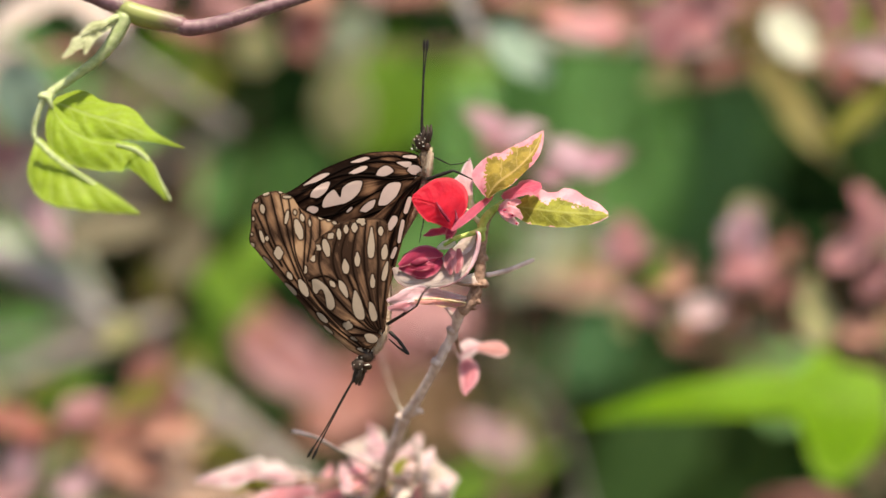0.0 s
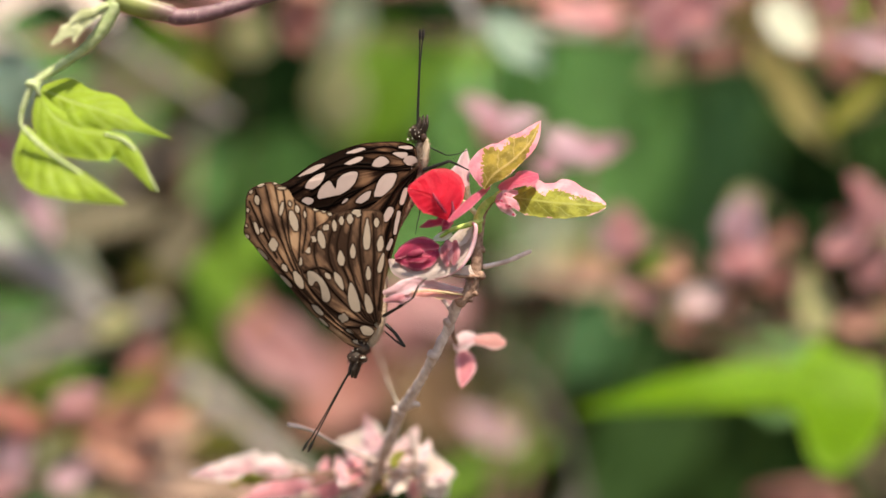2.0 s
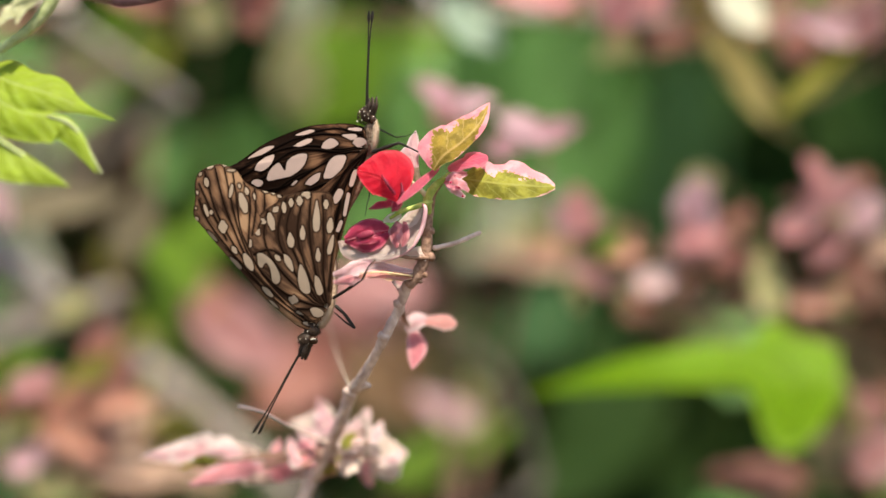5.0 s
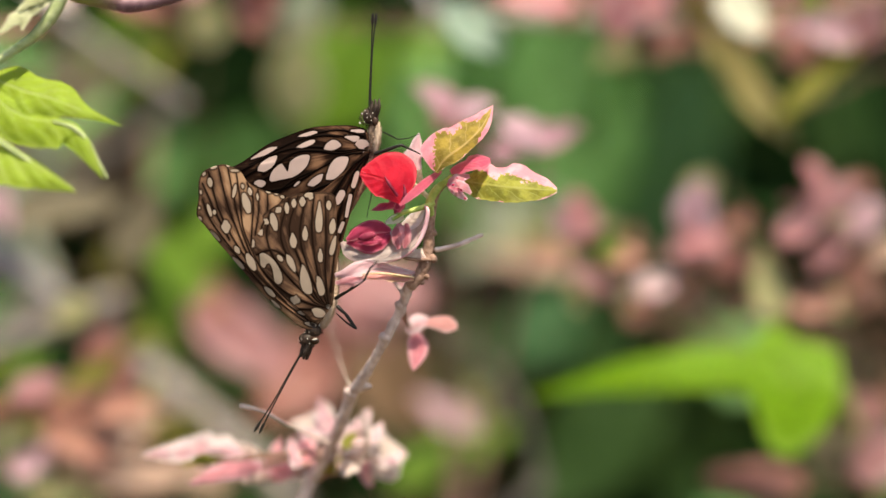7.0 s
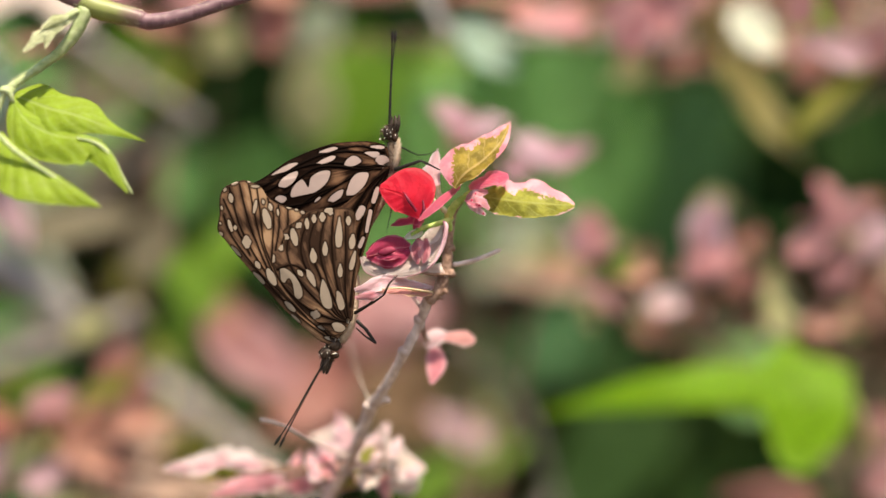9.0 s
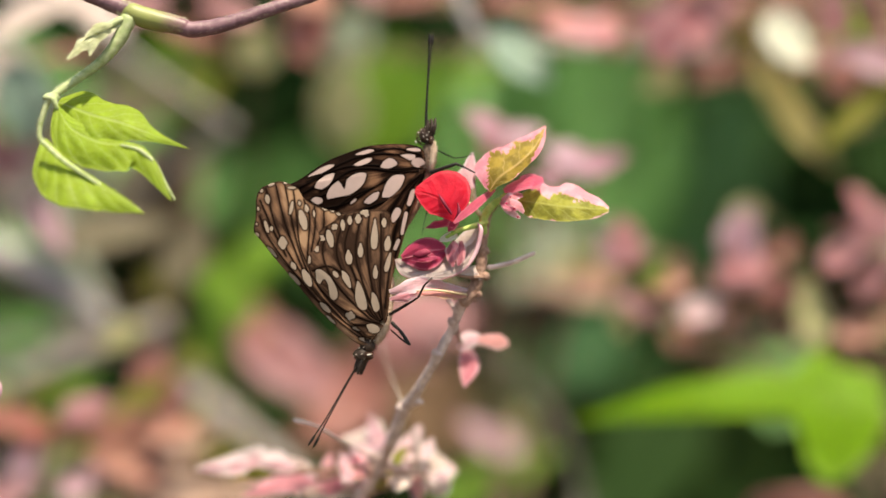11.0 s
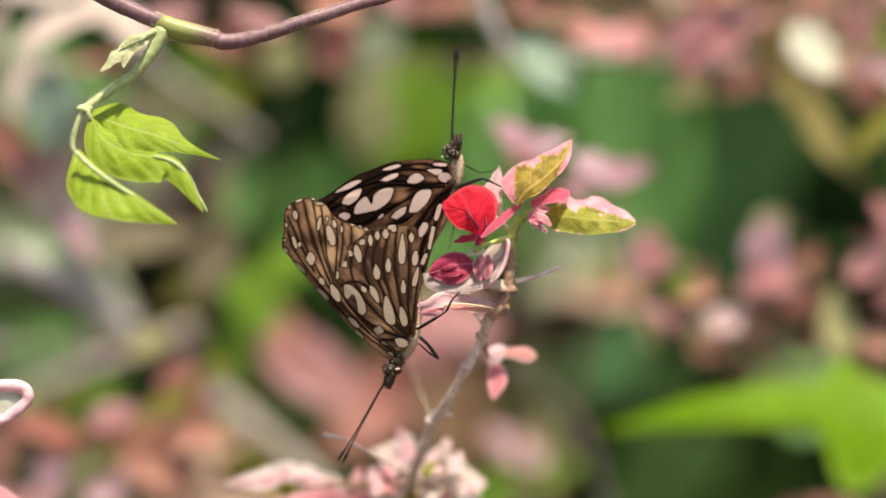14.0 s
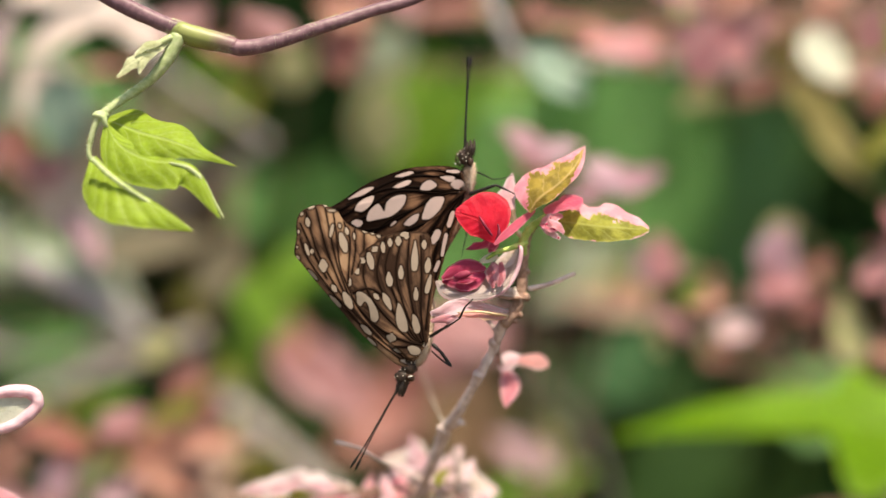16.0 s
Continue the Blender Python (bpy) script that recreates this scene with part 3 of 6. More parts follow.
mat_green = leaf_material("green_leaf", (0.18, 0.37, 0.125), (0.21, 0.41, 0.15), 0.8, (0.23, 0.42, 0.17), 0.35, 0.4, 0.45, 60, 7.0)
# another shaded copy of the green leaf, darkened in the colour itself
mat_dim = leaf_material("dim_shaded_green_leaf", (0.042, 0.09, 0.028), (0.055, 0.11, 0.035), 0.8, (0.065, 0.13, 0.04), 0.3, 0.4, 0.6, 60, 7.0)
mat_fresh = leaf_material("fresh_green_leaf", (0.22, 0.38, 0.05), (0.26, 0.42, 0.07), 0.8, (0.28, 0.44, 0.09), 0.4, 0.4, 0.45, 60, 7.0)
# green taken almost to black: deep shade between leaves, put into the colour
mat_deep_shade = leaf_material("shade_dark_leaf", (0.012, 0.034, 0.009), (0.018, 0.046, 0.012), 0.8, (0.025, 0.06, 0.016), 0.25, 0.4, 0.7, 40, 7.0, gloss=0.05)
mat_crimson_plain = plain_material("crimson_core", (0.3, 0.01, 0.05), (0.5, 0.03, 0.1), 700, 0.5, 0.4)
mat_pink_plain = plain_material("pink_core", (0.45, 0.14, 0.17), (0.62, 0.28, 0.28), 700, 0.5, 0.4)
# near-black: the shade inside the hedge is put into this colour
mat_backing = plain_material("hedge_shade", (0.008, 0.014, 0.006), (0.03, 0.05, 0.02), 30, 0.9, 0.6, 0.01)
mat_old_wood = plain_material("weathered_wood", (0.21, 0.18, 0.17), (0.36, 0.32, 0.31), 200, 0.85, 0.8, 0.001, (1, 1, 0.3))
mat_pale_wood = plain_material("silvery_wood", (0.26, 0.23, 0.245), (0.42, 0.38, 0.4), 200, 0.85, 0.8, 0.001, (1, 1, 0.3))
mat_mossy_wood = plain_material("mossy_wood", (0.2, 0.22, 0.17), (0.32, 0.34, 0.27), 200, 0.85, 0.8, 0.001, (1, 1, 0.3))
mat_ground = plain_material("leaf_litter", (0.03, 0.022, 0.014), (0.13, 0.09, 0.055), 14, 0.95, 0.8, 0.01, detail=8.0)

# ---- ground ----
bm = bmesh.new()
bmesh.ops.create_grid(bm, x_segments=90, y_segments=90, size=60)
for v in bm.verts:
    v.co.z = 0.05 * noise.noise(v.co * 0.4) - 0.03
tagged(part("ground", bm, mat_ground, None), "brown soil and leaf litter under the shrubs", "ground", kind="structure")


# ---- butterflies ----
def spot_field(q, spots, full=0.8, grow=0.8):
    d = np.full(q.shape[:-1], 99.0)
    for u1, v1, r1, u2, v2, r2 in spots:
        a, w = np.array((u1, v1)), np.array((u2 - u1, v2 - v1))
        t = np.clip(((q - a) @ w) / max(w @ w, 1e-6), 0, 1)
        d = np.minimum(d, np.linalg.norm(q - a - t[..., None] * w, axis=-1) - (r1 + (r2 - r1) * t) * (full + (1.1 - full) * np.sin(np.pi * t)))
    return d - grow


def patch_field(q, shapes):
    """Signed distance to angular patches, each given by its corners."""
    best = np.full(q.shape[:-1], 99.0)
    for corners in shapes:
        ring = [Vector((x, y, 0)) for x, y in corners]
        c = np.array([(p.x, p.y) for p in curve_points(ring[-2:] + ring + ring[:2], 4 * (len(ring) + 3) + 1)[8:-8]])
        d = np.full(q.shape[:-1], 1e9)
        inside = np.zeros(q.shape[:-1], dtype=bool)
        for a, e in zip(c, np.roll(c, -1, axis=0)):
            w = e - a
            t = np.clip(((q - a) @ w) / (w @ w), 0, 1)
            d = np.minimum(d, np.linalg.norm(q - a - t[..., None] * w, axis=-1))
            if a[1] != e[1]:
                cut = ((a[1] > q[..., 1]) != (e[1] > q[..., 1])) & (q[..., 0] < w[0] * (q[..., 1] - a[1]) / w[1] + a[0])
                inside ^= cut
        best = np.minimum(best, np.where(inside, -d, d))
    return best


def wing(name, root, base, outline, spots, veins, y, bulge, mat, tones, label, n=440, m=110, full=0.72, grow=0.9, patches=()):
    """A wing fanned out from its base. veins: curves, or where straight ones end on the outline. tones: places where the ground colour is lighter (+) or darker (-), with their reach."""
    rim_pts = curve_points([Vector((u, v, 0)) for u, v in outline], n)
    o = np.array([(p.x, p.y) for p in rim_pts])
    along = np.linspace(0, 1, n)
    o = o + (np.sin(along * 60) * 0.8)[:, None] * (o - np.array(base)) / np.linalg.norm(o - np.array(base), axis=1)[:, None]
    r = np.linspace(0.02, 1, m) ** 0.8
    q = np.array(base) + (o[:, None, :] - np.array(base)) * r[None, :, None]
    spot = np.minimum(spot_field(q, spots, full, grow), patch_field(q, patches))
    vein = np.full(q.shape[:-1], 99.0)
    for f in veins:
        if isinstance(f, float):
            k = min(int(f * (n - 1)), n - 1)
            bend = 0.06 * math.sin(f * 31)
            line = [np.array(base) + (o[k] - np.array(base)) * s + bend * s * (1 - s) * np.array((-(o[k] - base)[1], (o[k] - base)[0])) for s in np.linspace(0, 1, 9)]
        else:
            line = [np.array((p.x, p.y)) for p in curve_points([Vector((u, v, 0)) for u, v in f], 14)]
        for a, e in zip(line, line[1:]):
            w = e - a
            t = np.clip(((q - a) @ w) / (w @ w), 0, 1)
            vein = np.minimum(vein, np.linalg.norm(q - a - t[..., None] * w, axis=-1))
    span = np.linalg.norm(o - np.array(base), axis=1)
    rim = (1 - r)[None, :] * span[:, None]
    tone = np.full(q.shape[:-1], 0.5)
    for u, v, reach, amount in tones:
        tone = tone + amount * np.exp(-((q[..., 0] - u) ** 2 + (q[..., 1] - v) ** 2) / reach ** 2)
    depth = y + bulge * np.sin(np.pi * r)[None, :] * np.sin(np.pi * along)[:, None]
    depth = depth - 0.00012 * np.exp(-(vein / 2.2) ** 2) * np.clip(spot / 3, 0, 1)
    depth = depth + 0.00008 * np.sin(along * 47)[:, None] * r[None, :] ** 3
    co = np.stack([(q[..., 0] - 784) / GRID, depth, EYE_Z + (441 - q[..., 1]) / GRID], -1).reshape(-1, 3)
    i, j = np.meshgrid(np.arange(n - 1), np.arange(m - 1), indexing="ij")
    faces = np.stack([i * m + j, (i + 1) * m + j, (i + 1) * m + j + 1, i * m + j + 1], -1).reshape(-1, 4)
    me = bpy.data.meshes.new(name)
    me.from_pydata(co.tolist(), [], faces.tolist())
    ray = np.broadcast_to((along * 126)[:, None], spot.shape)
    run = r[None, :] * span[:, None]
    for key, field in (("spot", spot), ("vein", vein), ("rim", rim), ("ray", ray), ("run", run), ("tone", tone)):
        me.attributes.new(key, "FLOAT", "POINT").data.foreach_set("value", np.ascontiguousarray(field, dtype=np.float32).ravel())
    ob = part(name, me, mat, root, label)
    sol = ob.modifiers.new("thickness", "SOLIDIFY")
    sol.thickness = 0.00007
    return ob


def fur(root, parent, c, rx, ry, rz, turn, count, length, mat, seed, name="fur"):
    """Short hairs standing off a body part."""
    rnd = random.Random(seed)
    bm = bmesh.new()
    m = Matrix.Rotation(radians(turn), 3, "Y")
    for _ in range(count):
        a, h = rnd.uniform(0, 2 * math.pi), rnd.uniform(-1, 1)
        s = math.sqrt(1 - h * h)
        nrm = Vector((math.cos(a) * s, math.sin(a) * s, h))
        at = c + m @ Vector((nrm.x * rx, nrm.y * ry, nrm.z * rz))
        d = (m @ nrm + Vector((rnd.uniform(-0.5, 0.5), rnd.uniform(-0.5, 0.5), rnd.uniform(-0.5, 0.5)))).normalized()
        side = d.cross(Vector((0.3, 0.5, 0.8))).normalized() * 0.00005
        up = side.cross(d)
        lng = length * rnd.uniform(0.5, 1.2)
        vs = [bm.verts.new(at + x) for x in (side, -side * 0.5 + up, -side * 0.5 - up)]
        tip = bm.verts.new(at + d * lng)
        for k in range(3):
            bm.faces.new((vs[k], vs[(k + 1) % 3], tip))
    part(name, bm, mat, parent)


def dots(parent, places, mat, name="white_scales"):
    for u, v, y, r in places:
        bm = bmesh.new()
        ellipsoid(bm, P(u, v, y), r * 0.42 / GRID, r / GRID * 0.4, r * 0.6 / GRID, u * 7 % 60 - 30, 10)
        part(name, bm, mat, parent)


def leg(root, ctrl, thick=1.6):
    """A jointed leg: straight pieces, thinner towards the foot."""
    bm = bmesh.new()
    for k, (c, e) in enumerate(zip(ctrl, ctrl[1:])):
        a, d = P(*c), P(*e)
        w = thick * (1.25, 1.15, 0.8, 0.55)[min(k, 3)] / GRID
        tube(bm, [a, (a + d) / 2, d], [w, w * 0.95, w * 0.75], 8, 8)
    part("leg", bm, mat_black, root, "thin black jointed leg")


def antenna(root, ctrl):
    a = part("antenna", a_tube([P(*c) for c in ctrl], [1.5 / GRID, 1.2 / GRID, 1.3 / GRID], 40, 8), mat_black, root, "long thin black antenna")
    end, before = P(*ctrl[-1]), P(*ctrl[-2])
    d = (end - before).normalized()
    bm = a_tube([end - d * 0.0026, end - d * 0.0012, end], [1.3 / GRID, 2.9 / GRID, 2.7 / GRID, 1.6 / GRID], 14, 10)
    part("club", bm, mat_black, a)


# upper butterfly, head up
upper = thing("butterfly", P(748, 300, 0.0015), "dark brown butterfly with pinkish spots and closed wings on pink-leaved twig", "butterfly", "mating butterflies")
PATCHES_A = [
    [(573, 368), (574, 351), (589, 336), (595, 340), (602, 350), (606, 334), (618, 324), (632, 320), (641, 323), (633, 343), (610, 360)],
    [(549, 349), (553, 338), (566, 327), (583, 322), (577, 339), (560, 351)],
    [(536, 329), (556, 314), (573, 307), (583, 308), (560, 322)],
    [(543, 372), (547, 366), (555, 365), (562, 368), (562, 374), (553, 378)],
    [(620, 288), (634, 281), (648, 278), (654, 281), (633, 288)],
    [(617, 307), (636, 296), (650, 294), (645, 302), (627, 308)],
]
PATCHES_A_BASE = [
    [(666, 310), (671, 300), (680, 294), (689, 295), (696, 303), (684, 311), (674, 312)],
    [(701, 288), (724, 286), (728, 291), (718, 297)],
    [(721, 302), (725, 294), (733, 292), (742, 295), (746, 303), (738, 309), (727, 308)],
    [(670, 364), (673, 348), (681, 331), (694, 323), (709, 325), (703, 344), (690, 358), (680, 364)],
    [(706, 359), (712, 346), (721, 334), (731, 330), (730, 340), (722, 352), (714, 358)],
    [(637, 374), (644, 364), (654, 357), (664, 354), (660, 367), (646, 376)],
]
VEINS_A = [
    [(744, 300), (690, 286), (620, 294), (535, 338)], [(744, 304), (700, 313), (650, 306), (590, 314), (522, 348)], [(742, 308), (694, 317), (655, 313), (612, 317), (560, 354)],
    [(740, 316), (704, 320), (655, 346), (604, 376), (560, 386)], [(738, 320), (708, 362), (668, 374), (615, 396)], [(738, 324), (714, 372), (686, 400)], [(655, 346), (614, 364), (580, 390)],
    [(600, 342), (570, 358), (536, 378)], [(580, 320), (548, 346), (524, 360)], [(736, 286), (690, 276), (620, 288)],
]
VEINS_A_HIND = [[(744, 320), (726, 360), (710, 410), (694, 470)], [(742, 322), (720, 350), (700, 400), (688, 450)], [(744, 318), (712, 345), (686, 385), (660, 420)]]
SPOTS_A = [(614, 375, 1.6, 622, 368, 1.8)]
SPOTS_A_MORE = [(714, 277, 1.8, 735, 278, 3), (736, 315, 1.6, 737, 315, 1.6), (487, 356, 2.6, 493, 352, 3), (500, 348, 2, 514, 349, 2)]
wing("forewing", upper, (748, 306), [(747, 296), (737, 273), (700, 267.5), (655, 270), (608, 283), (560, 306), (515, 337), (486, 350), (482, 366), (520, 388), (600, 412), (690, 412), (722, 385), (740, 330), (748, 316)],
     SPOTS_A + SPOTS_A_MORE, VEINS_A, 0.0012, -0.0008, mat_wing_dark,
     [(620, 330, 130, -0.22), (655, 335, 16, 0.75), (716, 310, 16, 0.55), (600, 335, 14, -0.2), (625, 365, 30, 0.35), (545, 335, 16, 0.3), (690, 278, 25, 0.35), (520, 300, 60, -0.3)], "dark brown forewing with large pinkish white spots", grow=0.3, patches=PATCHES_A + PATCHES_A_BASE)
SPOTS_A_HIND = [(690, 403, 4.5, 698, 388, 5.5), (713, 392, 2.4, 706, 428, 2), (700, 440, 2, 694, 455, 2.4), (725, 352, 3, 718, 375, 3)]
wing("hindwing", upper, (744, 315), [(746, 322), (737, 350), (722, 385), (707, 430), (693, 478), (684, 520), (650, 505), (630, 450), (642, 402), (672, 384), (697, 368), (715, 340), (738, 312)],
     SPOTS_A_HIND, VEINS_A_HIND, 0.0006, -0.0004, mat_wing_dark, [(700, 420, 40, 0.15), (700, 350, 20, 0.2)], "brown hindwing with pale spots", full=0.9, grow=1.0)
wing("forewing", upper, (750, 306), [(749, 298), (737, 276), (700, 271), (655, 274), (608, 287), (560, 310), (515, 341), (486, 354), (482, 366), (520, 388), (600, 412), (690, 412), (740, 330), (750, 316)],
     SPOTS_A, [0.2, 0.4, 0.6, 0.8], 0.0042, 0.0006, mat_wing_dark, [], "far forewing of the closed pair", n=90, m=30)
wing("hindwing", upper, (746, 315), [(748, 322), (734, 350), (718, 388), (702, 432), (688, 478), (678, 515), (650, 500), (632, 450), (645, 402), (715, 342), (740, 312)],
     SPOTS_A_HIND, [0.2, 0.4, 0.6, 0.8], 0.0036, 0.0004, mat_wing_dark, [], "far hindwing of the closed pair", n=90, m=30)

body = part("thorax", ellipsoid(bmesh.new(), P(752, 294, 0.0022), 11 / GRID, 11 / GRID, 34 / GRID, 4, 24, 0.06), mat_tan_fur, upper, "cream furry thorax")
fur(upper, body, P(752, 294, 0.0022), 11 / GRID, 11 / GRID, 33 / GRID, 4, 900, 0.0008, mat_tan_fur, 3)
part("collar_fur", ellipsoid(bmesh.new(), P(759, 291, 0.0012), 5.5 / GRID, 7 / GRID, 27 / GRID, 6, 18, 0.15), mat_fur, upper, "cream fur along the breast")
fur(upper, body, P(759, 291, 0.0012), 5.5 / GRID, 7 / GRID, 27 / GRID, 6, 420, 0.0007, mat_fur, 4)
part("abdomen", a_tube([P(752, 320, 0.0024), P(738, 360, 0.0024), P(712, 410, 0.0024), P(694, 446, 0.0024)], [9 / GRID, 10 / GRID, 8 / GRID, 5 / GRID], 24, 14), mat_tan_fur, upper, "slender brown abdomen between the wings")
head = part("head", ellipsoid(bmesh.new(), P(746, 252, 0.002), 12 / GRID, 12 / GRID, 14 / GRID, 10, 20, 0.1), mat_chitin, upper, "black head with white scale dots")
fur(upper, head, P(744, 254, 0.002), 12 / GRID, 11 / GRID, 15 / GRID, 10, 420, 0.0007, mat_brown_fur, 5)
part("eye", ellipsoid(bmesh.new(), P(756, 261, 0.001), 5.5 / GRID, 6 / GRID, 8 / GRID), mat_eye, upper, "dark glossy compound eye")
part("eye", ellipsoid(bmesh.new(), P(757, 258, 0.0034), 5.5 / GRID, 6 / GRID, 8 / GRID), mat_eye, upper, "dark glossy compound eye")
for c, far in (([(752, 250, 0.0012), (757, 238, 0.001), (756, 222, 0.0012)], 0), ([(757, 252, 0.002), (762, 238, 0.002), (763, 221, 0.0022)], 1), ([(747, 246, 0.001), (750, 236, 0.001), (751, 226, 0.001)], 2)):
    p = part("palp", a_tube([P(*x) for x in c], [3.4 / GRID, 4 / GRID, 1.6 / GRID], 14, 8), mat_chitin, upper, "hairy upturned black palp")
    fur(upper, p, P(*c[1]), 3.5 / GRID, 4 / GRID, 12 / GRID, 4, 60, 0.0005, mat_chitin, 8 + far)
dots(head, [(733, 247, 0.0006, 2.6), (738, 242, 0.0008, 2), (742, 254, 0.0004, 2.4), (748, 252, 0.0003, 2.2), (741, 247, 0.0004, 1.8), (752, 246, 0.0006, 2), (729, 264, 0.0008, 3.4), (737, 262, 0.0004, 2), (749, 259, 0.0003, 2.2), (745, 237, 0.001, 1.6)], mat_scales)
antenna(upper, [(745, 240, 0.0012), (746, 200, 0.001), (749, 130, 0.0006), (751, 71, 0.0002)])
antenna(upper, [(748, 240, 0.0028), (748, 200, 0.003), (751, 130, 0.0034), (757, 71, 0.0038)])
leg(upper, [(756, 318, 0.0006), (773, 312, -0.0002), (802, 302, -0.001), (820, 310, -0.0004), (836, 318, 0.0)], 2.9)
leg(upper, [(758, 274, 0.002), (772, 280, 0.003), (797, 292, 0.004), (815, 290, 0.004), (832, 283, 0.004)], 1.2)
leg(upper, [(756, 330, 0.003), (752, 370, 0.006), (749, 396, 0.006), (745, 412, 0.005), (742, 430, 0.004)], 1.3)

# lower butterfly, head down
lower = thing("butterfly", P(672, 592, 0.0002), "brown butterfly with cream spots hanging head down from its mate", "butterfly", "mating butterflies")
VEINS_B_FORE = [
    [(640, 620), (580, 573), (520, 506), (470, 442), (452, 400)], [(640, 614), (576, 560), (520, 490), (482, 420), (462, 350)], [(600, 580), (545, 520), (512, 450), (494, 400), (480, 345)],
    [(546, 515), (522, 455), (508, 400), (496, 344)], [(540, 490), (524, 450), (518, 400), (511, 352)], [(538, 480), (540, 440), (541, 400), (530, 370)], [(545, 462), (551, 420), (549, 382)],
    [(556, 450), (566, 420), (566, 386)], [(575, 424), (590, 404), (598, 392)], [(500, 470), (474, 420), (452, 372)],
]
VEINS_B_HIND = [
    [(680, 590), (674, 578), (669, 520), (670, 470), (668, 394)], [(680, 590), (670, 576), (652, 510), (645, 450), (648, 392)], [(680, 590), (662, 574), (634, 505), (624, 455), (634, 392)], [(680, 590), (654, 570), (622, 500), (605, 450), (620, 394)],
    [(680, 590), (650, 572), (606, 505), (590, 455), (605, 398)], [(680, 590), (648, 578), (592, 520), (566, 470), (572, 420)], [(680, 590), (642, 582), (596, 560), (556, 520), (536, 482)], [(660, 592), (610, 588), (566, 556), (530, 500)],
    [(678, 560), (684, 500), (690, 430)], [(606, 505), (588, 492), (570, 488), (548, 496)],
]
SPOTS_B_FORE = [
    (525, 392, 5.5, 533, 420, 6.5), (493, 441, 7.5, 494, 455, 7), (461, 410, 2.6, 467, 428, 2.6), (473, 420, 3, 473, 425, 3),
    (532, 498, 5.5, 543, 521, 6.5),
    (506, 502, 2.6, 523, 520, 4.2), (511, 484, 3.8, 516, 493, 3.8), (467, 456, 2, 482, 472, 2.4), (563, 555, 3.4, 578, 569, 4.4), (574, 577, 1.6, 588, 590, 2),
    (464, 364, 4, 466, 376, 3.6), (510, 375, 2.6, 506, 395, 2.6),
]
SPOTS_B_TIP = [(467, 345, 2.4, 476, 342, 2), (453, 357, 2.4, 456, 353, 2), (534, 381, 3, 536, 390, 3.4), (522, 374, 2.4, 523, 379, 2.4), (446, 414, 1.8, 446, 416, 1.8),
               (446, 432, 2.8, 449, 436, 2.4), (494, 340, 1.8, 499, 341, 1.6), (448, 385, 1.8, 449, 390, 1.6), (502, 349, 1.8, 514, 349, 1.8), (548, 390, 1.6, 549, 400, 1.6), (565, 385, 3, 571, 386, 3), (580, 388, 2.4, 583, 390, 2.4), (590, 394, 2.2, 595, 396, 1.8),
               (622, 598, 2.6, 638, 600, 4), (634, 617, 2.4, 651, 621, 3.4)]
wing("forewing", lower, (650, 628), [(648, 633), (622, 622), (595, 600), (556, 563), (514, 515), (476, 471), (453, 443), (442, 428), (444, 400), (445, 370), (455, 349), (480, 339), (500, 341), (518, 349), (532, 369), (560, 383), (600, 393), (640, 394), (664, 440), (672, 520), (664, 600), (654, 626)],
     SPOTS_B_FORE + SPOTS_B_TIP, VEINS_B_FORE, -0.0004, -0.001, mat_wing_brown,
     [(480, 390, 40, 0.32), (530, 440, 18, 0.6), (510, 365, 30, 0.4), (468, 372, 14, -0.3), (500, 415, 16, -0.35), (575, 392, 26, 0.5), (545, 540, 25, -0.25), (600, 590, 30, 0.1), (560, 405, 16, -0.3), (515, 470, 16, 0.2), (455, 420, 12, -0.3), (610, 600, 28, 0.3), (560, 545, 18, 0.25)], "brown forewing with tan tip and cream spots", full=0.6, grow=0.3)
SPOTS_B_HIND = [
    (534, 470, 5, 540, 480, 6.5), (541, 457, 3, 541, 458, 3), (549, 447, 4.6, 555, 460, 5), (561, 437, 5, 566, 440, 4.6), (575, 427, 5.4, 581, 451, 5), (584, 420, 4.8, 588, 416, 4.8),
    (600, 407, 3, 601, 422, 3.4), (613, 401, 3.4, 613, 411, 3.8), (628, 398, 4.8, 628, 408, 5), (634, 392, 4, 643, 390, 4.6), (642, 397, 4.4, 643, 393, 4.4),
    (658, 404, 1.6, 657, 452, 7.4), (674, 404, 3.8, 674, 415, 3.8), (633, 448, 2, 633, 468, 5.2), (611, 460, 2.4, 613, 480, 7),
]
PATCHES_B = [
    [(553, 497), (560, 494), (570, 499), (582, 511), (591, 528), (593, 541), (588, 548), (580, 544), (577, 526), (571, 512), (565, 514), (561, 520), (555, 514)],
    [(628, 514), (634, 520), (642, 540), (646, 560), (640, 566), (630, 560), (625, 545), (625, 528)],
    [(654, 534), (662, 540), (668, 560), (664, 568), (658, 566), (653, 550)],
    [(600, 496), (610, 502), (616, 516), (616, 527), (608, 520), (601, 508)],
    [(645, 593), (654, 590), (665, 594), (669, 601), (662, 607), (650, 604)],
]
SPOTS_B_BASE = [(682, 436, 3.6, 680, 456, 5.4), (660, 487, 1.6, 660, 506, 5), (686, 464, 1.8, 679, 494, 4.6), 
                (586, 499, 3, 592, 506, 3.6), (612, 575, 7, 620, 577, 7.4)]
